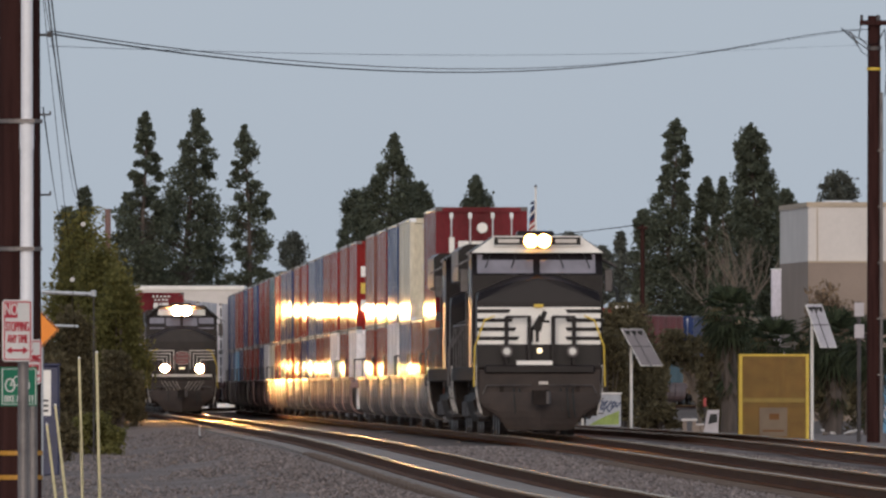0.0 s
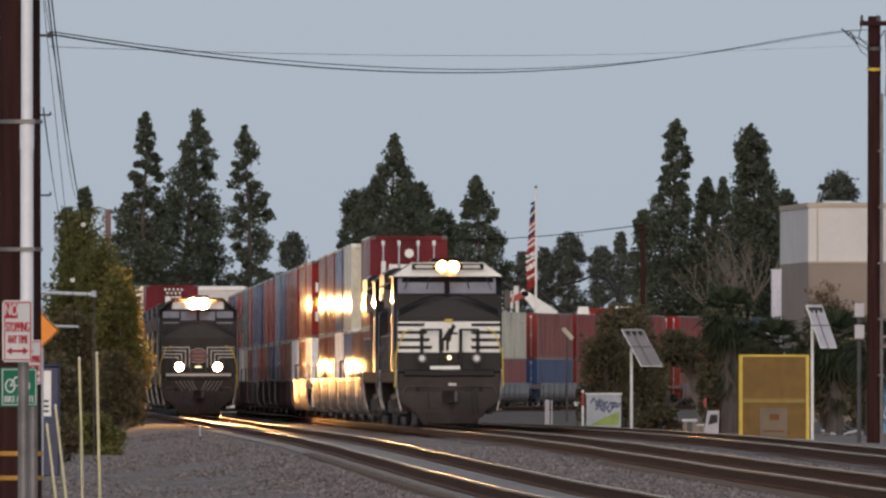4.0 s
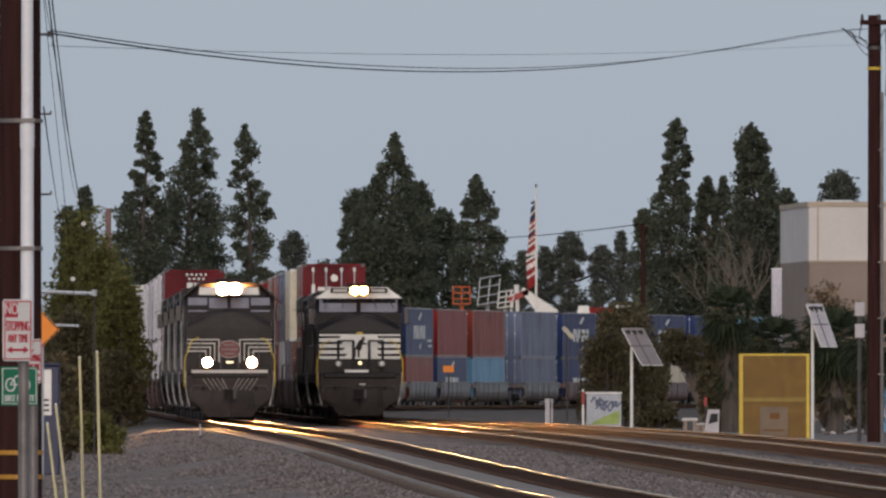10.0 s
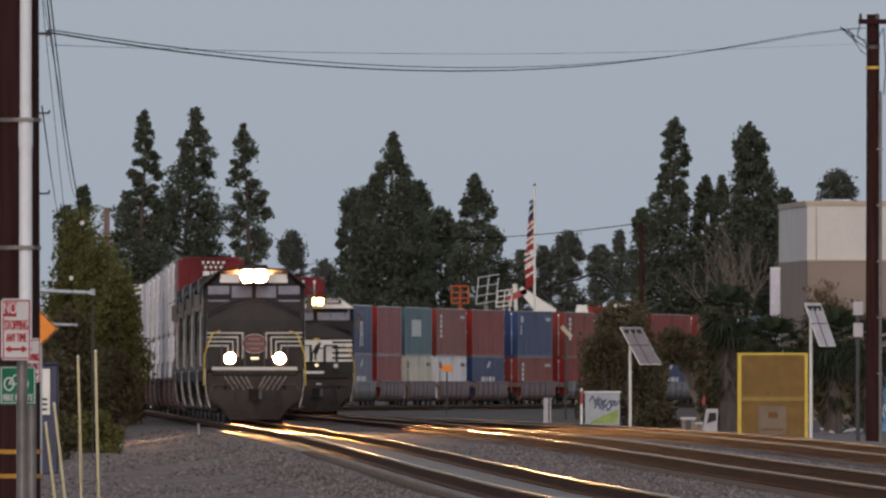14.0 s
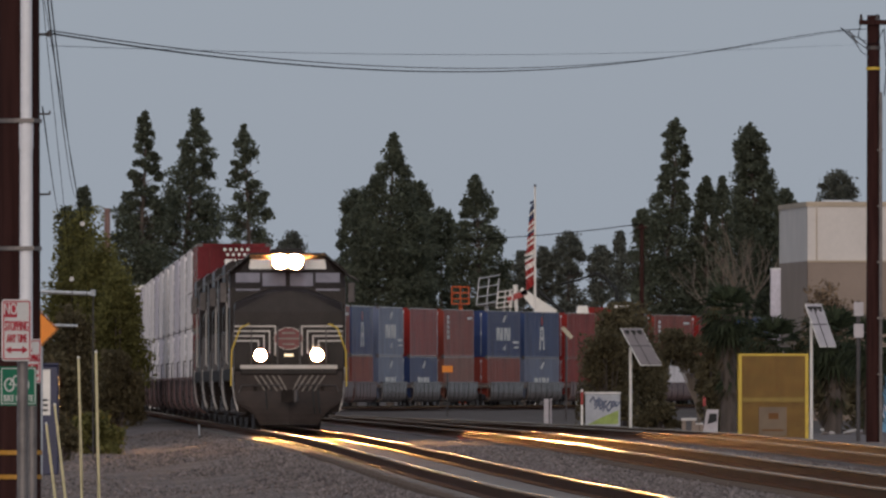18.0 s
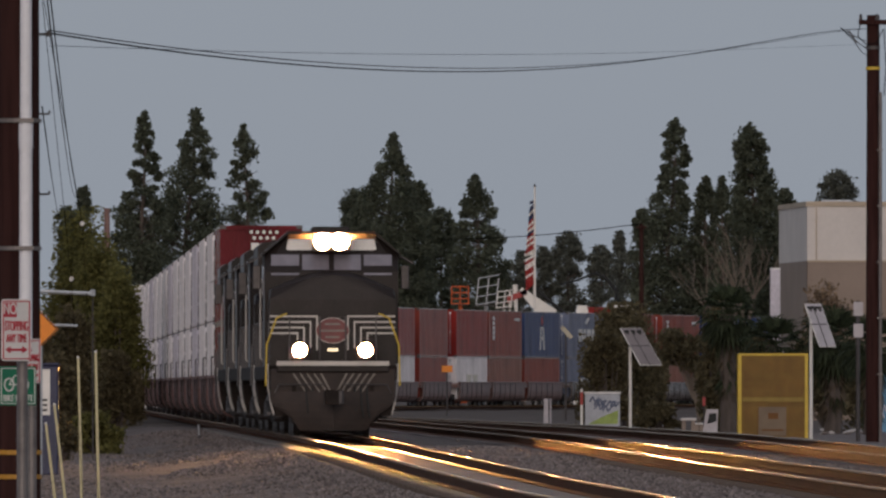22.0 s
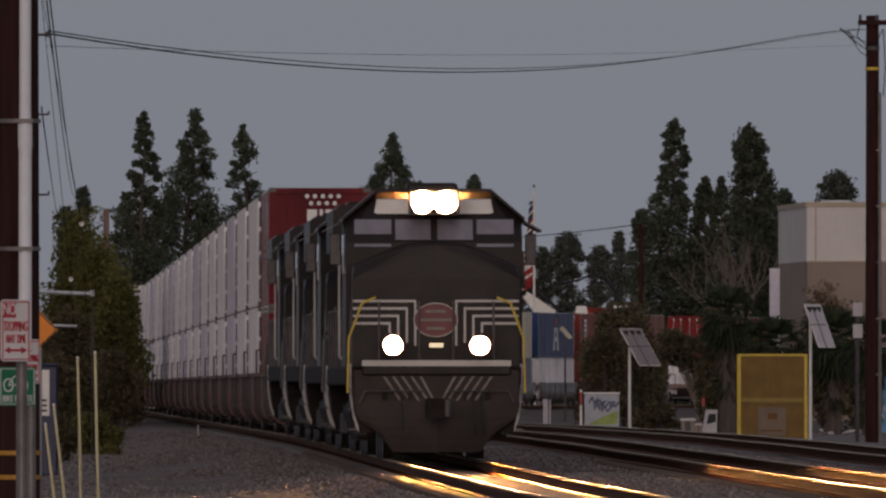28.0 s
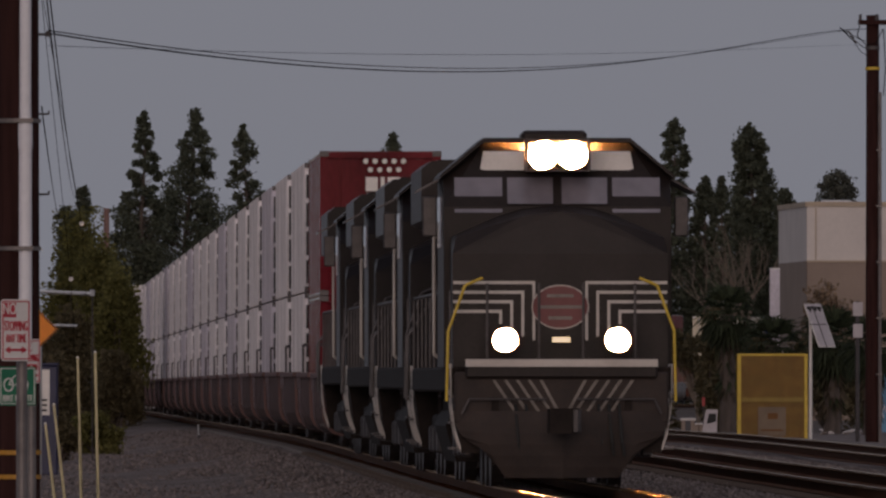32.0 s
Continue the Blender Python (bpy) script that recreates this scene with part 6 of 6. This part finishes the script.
def forked_tree():
    """Small leaning tree: pale forked trunk under a ragged crown."""
    s = 45.5
    x, y, zt = at(1214, 585, s)
    g = ground_z(x, y)
    h = zt - g
    t = thing("tree", "small forked tree with a pale trunk and thin ragged crown", "tree", "trees behind the yard", m=Matrix.Translation((x, y, g)))
    rng = np.random.default_rng(56)
    fork = Vector((.38, 0, 1.25))
    trunk = Shape().tube((.62, 0, -.1), (.5, 0, .7), .085, .07, 8).tube((.5, 0, .7), fork, .07, .06, 8)
    limb, cs = Shape(), []
    for i in range(15):
        a, e = i * 2.4, (i % 5) / 4.0
        tip = Vector((math.cos(a) * (.75 - .25 * e) - .05, math.sin(a) * .6, h * (.66 + .27 * e)))
        mid = fork.lerp(tip, .5) + Vector((.1 * math.sin(i), 0, .12))
        limb.tube(fork if i % 2 else (.5, 0, .8), mid, .035, .022, 5).tube(mid, tip, .022, .01, 5)
        cs.append(np.array(tip) + np.clip(rng.normal(size=(210, 3)), -1.9, 1.9) * np.array([.24, .24, .16]))
    part("trunk", trunk, TWIG, t, "pale bare trunk")
    part("limb", limb, TWIG, t)
    part("crown", leaf_mesh("crown", np.concatenate(cs), .09, FOLIAGE_SHRUB, rng), None, t)


def build_plants():
    T = "tall dark pine with tufted layered branches"
    pine = lambda s, o, label, seed, **k: tree(s, o, FOLIAGE_DK, label, seed, **k)
    pine(23, [(258, 199, 2), (256, 219, 15), (257, 257, 22), (259, 278, 24), (259, 292, 34), (257, 334, 31), (250, 361, 45), (250, 411, 60), (250, 560, 62)], T, 1, clumps=150, gappy=.24, lobe=.9)
    pine(22.5, [(348, 195, 8), (348, 210, 16), (348, 224, 8), (351, 240, 23), (343, 257, 35), (346, 284, 42), (338, 315, 46), (336, 346, 62), (330, 380, 74), (325, 420, 86), (320, 560, 88)], T, 2, clumps=180, gappy=.16, lobe=.9)
    pine(23, [(432, 222, 2), (432, 246, 14), (436, 265, 26), (437, 307, 33), (440, 342, 36), (442, 361, 40), (444, 400, 44), (444, 560, 46)], T, 3, clumps=110, gappy=.34, lobe=.85)
    pine(22, [(150, 332, 6), (150, 346, 15), (150, 372, 17), (148, 400, 26), (145, 560, 40)], "smaller dark pine by the poles", 4, clumps=70, gappy=.1)
    pine(22.5, blob(120, 368, 24, 560), "smaller dark pine by the poles", 5, clumps=50)
    pine(22.8, [(698, 236, 2), (698, 256, 12), (697, 282, 26), (696, 305, 34), (694, 330, 44), (690, 350, 60), (688, 385, 76), (690, 430, 88), (690, 600, 90)], "broad dark conical conifer with a pointed top", 6, clumps=210)
    pine(22.4, blob(628, 338, 32, 600), "dark rounded conifer beside a taller one", 7, clumps=80)
    pine(22.2, blob(742, 325, 30, 600), "dark rounded conifer beside a taller one", 8, clumps=80)
    pine(22.5, blob(782, 372, 34, 600), "dark rounded conifer beside a taller one", 9, clumps=70)
    pine(23, [(842, 311, 3), (842, 326, 14), (845, 350, 27), (847, 377, 39), (848, 416, 48), (852, 462, 58), (852, 580, 58)], "dark oval conifer with ragged edges", 10, clumps=120, gappy=.22, lobe=.9)
    pine(24, [(1197, 211, 3), (1195, 238, 23), (1195, 255, 22), (1198, 285, 28), (1193, 309, 36), (1192, 347, 41), (1182, 380, 54), (1180, 430, 66), (1180, 600, 66)], T, 11, clumps=160, gappy=.26, lobe=.88)
    pine(24, [(1328, 219, 2), (1328, 230, 10), (1327, 244, 29), (1329, 276, 36), (1334, 314, 41), (1338, 345, 48), (1335, 400, 62), (1335, 580, 66)], "dark conical conifer over the yard", 12, clumps=190)
    pine(24.5, blob(1138, 372, 18, 600), "dark ragged tree at the yard's edge", 13, clumps=60, gappy=.2)
    pine(24, [(1251, 314, 2), (1251, 330, 12), (1250, 350, 24), (1250, 600, 36)], "dark ragged tree at the yard's edge", 14, clumps=80)
    pine(24.3, [(1279, 314, 2), (1279, 330, 9), (1280, 350, 18), (1280, 600, 30)], "dark ragged tree at the yard's edge", 15, clumps=60)
    pine(24.2, blob(1392, 337, 20, 600), "dark ragged tree at the yard's edge", 27, clumps=60)
    G = "grey-green gum tree with an open ragged crown"
    gum = lambda s, o, seed, **k: tree(s, o, FOLIAGE_MID, G, seed, **{"clumps": 60, "gappy": .3, "size": .13, **k})
    gum(22, blob(520, 413, 32, 600), 16)
    gum(21, blob(1007, 414, 34, 590), 17, clumps=80)
    gum(21, blob(928, 448, 30, 590), 18)
    gum(21, blob(965, 440, 26, 590), 28)
    gum(21, blob(1066, 438, 30, 590), 19)
    gum(21.5, blob(1098, 411, 14, 590), 20, clumps=45)
    gum(24, blob(1486, 306, 42, 480), 21, clumps=80)
    gum(21, blob(575, 465, 44, 640), 22)
    gum(21, blob(475, 485, 44, 640), 23)
    gum(21, blob(330, 470, 60, 640), 24)
    gum(21, blob(200, 470, 56, 640), 25)
    gum(21, blob(890, 480, 40, 640), 26)
    gum(22, blob(1120, 450, 44, 640), 29)
    bare_tree()
    # shrubs by the left side of the line
    S = "bushy yellow-green shrub beside the gravel"
    shrub(150, 405, 44, 82, FOLIAGE_LT, S, 31, n=22000, size=.085)
    shrub(186, 447, 44.6, 62, FOLIAGE_LT, S, 57, n=15000, size=.085)
    shrub(214, 492, 45, 50, FOLIAGE_LT, S, 32, n=13000, size=.085)
    shrub(120, 560, 50, 60, FOLIAGE_SHRUB, "dull green shrub at the gravel's edge", 33, n=11000, size=.08)
    shrub(205, 630, 47, 44, FOLIAGE_SHRUB, "dull green shrub at the gravel's edge", 34, n=10000, size=.08)
    shrub(176, 735, 72, 58, FOLIAGE_LT, "low spreading shrub on the gravel", 35, n=5000, size=.06)
    shrub(95, 640, 56, 50, FOLIAGE_SHRUB, "dull green shrub at the gravel's edge", 36, n=5000, size=.09)
    shrub(240, 690, 45, 22, FOLIAGE_SHRUB, "dull green shrub at the gravel's edge", 37, n=2500, size=.09)
    shrub(105, 740, 80, 40, FOLIAGE_SHRUB, "low dark brush beside the pole", 38, n=3500, size=.06)
    shrub(1290, 650, 47.5, 46, FOLIAGE_SHRUB, "dark brush round a palm's foot", 39, n=4000, size=.11)
    shrub(1375, 660, 49, 44, FOLIAGE_SHRUB, "dark brush round a palm's foot", 40, n=4000, size=.11)
    # right side
    D = "dense dark green shrub behind the side track"
    shrub(1108, 556, 44, 86, FOLIAGE_SHRUB, D, 41, n=17000, size=.085)
    shrub(1078, 600, 44.3, 48, FOLIAGE_SHRUB, D, 58, n=7000, size=.085)
    shrub(1160, 632, 43, 30, FOLIAGE_SHRUB, D, 42, n=3500, size=.12)
    shrub(1268, 560, 46, 34, FOLIAGE_SHRUB, D, 43, n=4500, size=.12)
    shrub(1330, 600, 47, 60, FOLIAGE_SHRUB, D, 44, n=5000, size=.12)
    shrub(1470, 600, 47, 80, FOLIAGE_SHRUB, D, 45, n=6000, size=.12)
    shrub(1550, 620, 46, 60, FOLIAGE_SHRUB, D, 46, n=4000, size=.12)
    shrub(1240, 440, 23.5, 70, FOLIAGE_DK, "dark dense shrub before the trees", 47, n=6500, size=.2)
    shrub(1330, 450, 23.5, 60, FOLIAGE_DK, "dark dense shrub before the trees", 48, n=6500, size=.2)
    shrub(1460, 520, 37, 60, DRY, "dry brown brush before the warehouse", 49, n=3500, size=.11)
    forked_tree()
    shrub(1165, 716, 46, 46, FOLIAGE_SHRUB, "low dark brush behind the side track", 55, n=3000, size=.09)
    palm(1290, 505, 48, 70, 51, True)
    palm(1370, 560, 50, 70, 52)
    palm(1475, 545, 50, 78, 53)
    palm(1545, 560, 51, 70, 54)


def stones(name, n, place, size, label, seed):
    """Loose broken stones, joined: each a distorted octahedron of its own."""
    rng = np.random.default_rng(seed)
    base = np.array([(1, 0, 0), (-1, 0, 0), (0, 1, 0), (0, -1, 0), (0, 0, 1), (0, 0, -1)], float)
    tri = np.array([(0, 2, 4), (2, 1, 4), (1, 3, 4), (3, 0, 4), (2, 0, 5), (1, 2, 5), (3, 1, 5), (0, 3, 5)])
    c = np.array([place(rng) for _ in range(n)])
    r = size * (0.55 + 0.9 * rng.random((n, 1, 1)) ** 2)
    v = base[None] * (0.6 + 0.6 * rng.random((n, 6, 1))) + rng.normal(size=(n, 6, 3)) * 0.18
    a = rng.random(n) * 6.28
    rot = np.zeros((n, 3, 3))
    rot[:, 0, 0], rot[:, 0, 1], rot[:, 1, 0], rot[:, 1, 1], rot[:, 2, 2] = np.cos(a), -np.sin(a), np.sin(a), np.cos(a), 0.75
    q = np.einsum("nij,nkj->nki", rot, v) * r + c[:, None, :]
    f = (tri[None] + 6 * np.arange(n)[:, None, None]).reshape(-1)
    me = bpy.data.meshes.new(name)
    me.vertices.add(6 * n)
    me.vertices.foreach_set("co", q.ravel())
    me.loops.add(24 * n)
    me.loops.foreach_set("vertex_index", f)
    me.polygons.add(8 * n)
    me.polygons.foreach_set("loop_start", np.arange(8 * n) * 3)
    me.materials.append(STONE)
    me.update(calc_edges=True)
    return tagged(new(name, me), label, "gravel", kind="stuff")


def build_ballast():
    def between_tracks(rng):
        u = 180 + 190 * rng.random() ** 1.5
        x, y, h = line_x(u, OFF_B + 0.85 + 3.4 * rng.random())
        return x, y, ground_z(x, y) + 0.02
    def shoulder(rng):
        u = 180 + 330 * rng.random() ** 1.5
        x, y, h = line_x(u, OFF_B - 1.45 - 9.5 * rng.random() ** 1.6)
        return x, y, ground_z(x, y) + 0.01
    def far_side(rng):
        u = 215 + 200 * rng.random() ** 1.3
        x, y, h = line_x(u, 0.85 + 2.3 * rng.random())
        return x, y, ground_z(x, y) + 0.02
    stones("ballast", 22000, between_tracks, 0.038, "grey-pink crushed stone ballast between the tracks", 61)
    stones("ballast", 30000, shoulder, 0.036, "grey crushed stone on the slope beside the track", 62)
    stones("ballast", 9000, far_side, 0.038, "dark crushed stone ballast by the side track", 63)
    rr = random.Random(64)
    for k in range(26):                        # pale rubble bank before the palms
        x, y, _ = at(1446 + 120 * rr.random(), 700, 46 + 5 * rr.random())
        r = rr.uniform(.05, .13)
        t = thing("rubble_piece", "pale broken concrete lying before the palms", "rubble", "rubble on the gravel", m=Matrix.Translation((x, y, ground_z(x, y) + .02)))
        part("lump", Shape().hull([(rr.uniform(-r, r) * 1.6, rr.uniform(-r, r), rr.uniform(-.02, r * 1.1)) for _ in range(12)]), rr.choice((STUCCO_LT, ROCK_PALE, PANEL_PALE)), t)
    for px, py, w, h in ((1220, 741, .55, .2), (1239, 750, .3, .13)):
        x, y, zt = at(px, py, 51)
        g = ground_z(x, y)
        t = thing("concrete_block", "pale worn concrete block lying beside the track", "block", m=Matrix.Translation((x, y, g)))
        part("slab", Shape().box(-w / 2, w / 2, -.15, .15, zt - g - h * .5, zt - g, .03), STUCCO_LT, t)
        for sx in (-1, 1):
            part("foot", Shape().box(sx * w * .3 - .07, sx * w * .3 + .07, -.12, .12, -.02, zt - g - h * .5, .02), STUCCO_DK, t)
    for k in range(44):
        px, py = (rr.uniform(205, 380), rr.choice((792, 800, 808, 816)) + rr.uniform(-5, 5)) if k < 34 else (rr.uniform(190, 420), rr.uniform(820, 870))
        if k < 2:
            px, py = ((812, 796), (865, 793))[k]
        s = (py - 688) / 1.55
        x, y, z = at(px, py, s)
        g = ground_z(x, y)
        r = rr.uniform(.025, .06)
        t = thing("rubble_piece", "small pale piece of rubble lying on gravel", "rubble", "rubble on the gravel", m=Matrix.Translation((x, y, g + .02)))
        part("lump", Shape().hull([(rr.uniform(-r, r) * 1.5, rr.uniform(-r, r), rr.uniform(-.02, r)) for _ in range(11)]), rr.choice((STONE, ROCK_PALE, ROCK_PALE)), t)


def build_things():
    left_pole()
    right_pole()
    wire(at(88, 60, 200), at(1538, 52, 62), .5, .008, "black overhead wire sagging across the line", skew=1.0)
    wire(at(88, 55, 200), at(1538, 52, 62), .51, .0055, "black overhead wire sagging across the line", skew=.8)
    wire(at(78, -60, 200), at(135, 350, 40), .5, .008, "black overhead wire running along the line")
    wire(at(84, -60, 200), at(141, 350, 40), .5, .008, "black overhead wire running along the line")
    wire(at(76, 190, 200), at(108, 385, 40), .3, .007, "thin overhead wire running along the line")
    wire(at(88, 82, 200), at(1540, 80, 62), .13, .0025, "thin slack overhead line above the tracks", skew=.7)
    parking_sign(30, 531, 237, .46, 45, .30, 40, True, "white no-stopping sign with red lettering on a galvanised post")
    parking_sign(57, 601, 212, .37, 52, .24, 57, True, "smaller white no-stopping sign behind the first")
    bike_sign()
    warning_sign()
    blue_cabinet()
    stakes()
    arm_mast()
    solar_panel(1110, 583, 56, 1117, 590, 752, .66, "tilted solar panel seen from behind on a white post", 1.15, (.62, 0))
    solar_panel(1434, 540, 60, 1437, 548, 785, .47, "tilted solar panel seen from behind on a white post", 1.25, (.42, 0), PANEL_PALE)
    amber_enclosure()
    small_signs()
    far_pole()
    building()
    flag()
    lift(816, 509, 24, 1.25, 1.25, LIFT_ORANGE, "orange boom lift with its basket raised")
    lift(862, 494, 23.5, 1.5, 2.0, GALV, "grey boom lift with a tilted basket", 1)
    lift(893, 518, 23.5, 1.1, 1.2, WHITE, "white boom lift with its basket raised", .6)
    crane_arm()
    knuckle_boom()
    far_warehouse()
    parked(1032, 542, 24, 1.3, WHITE, "white van parked in the hire yard")
    parked(1068, 546, 23.6, 1.7, PAINT["blue"], "blue machine parked in the hire yard")
    parked(1105, 541, 24, 2.0, WHITE, "white van parked in the hire yard")
    parked(1060, 545, 24, 2.4, PAINT["red"], "red machine parked in the hire yard")
    parked(1150, 556, 24, 3.4, PAINT["pale"], "pale vehicle parked in the hire yard")
    blue_tank()
    wire_tags()
    build_ballast()
    build_plants()


build_ground()
build_tracks()
build_trains()
build_things()
motions()
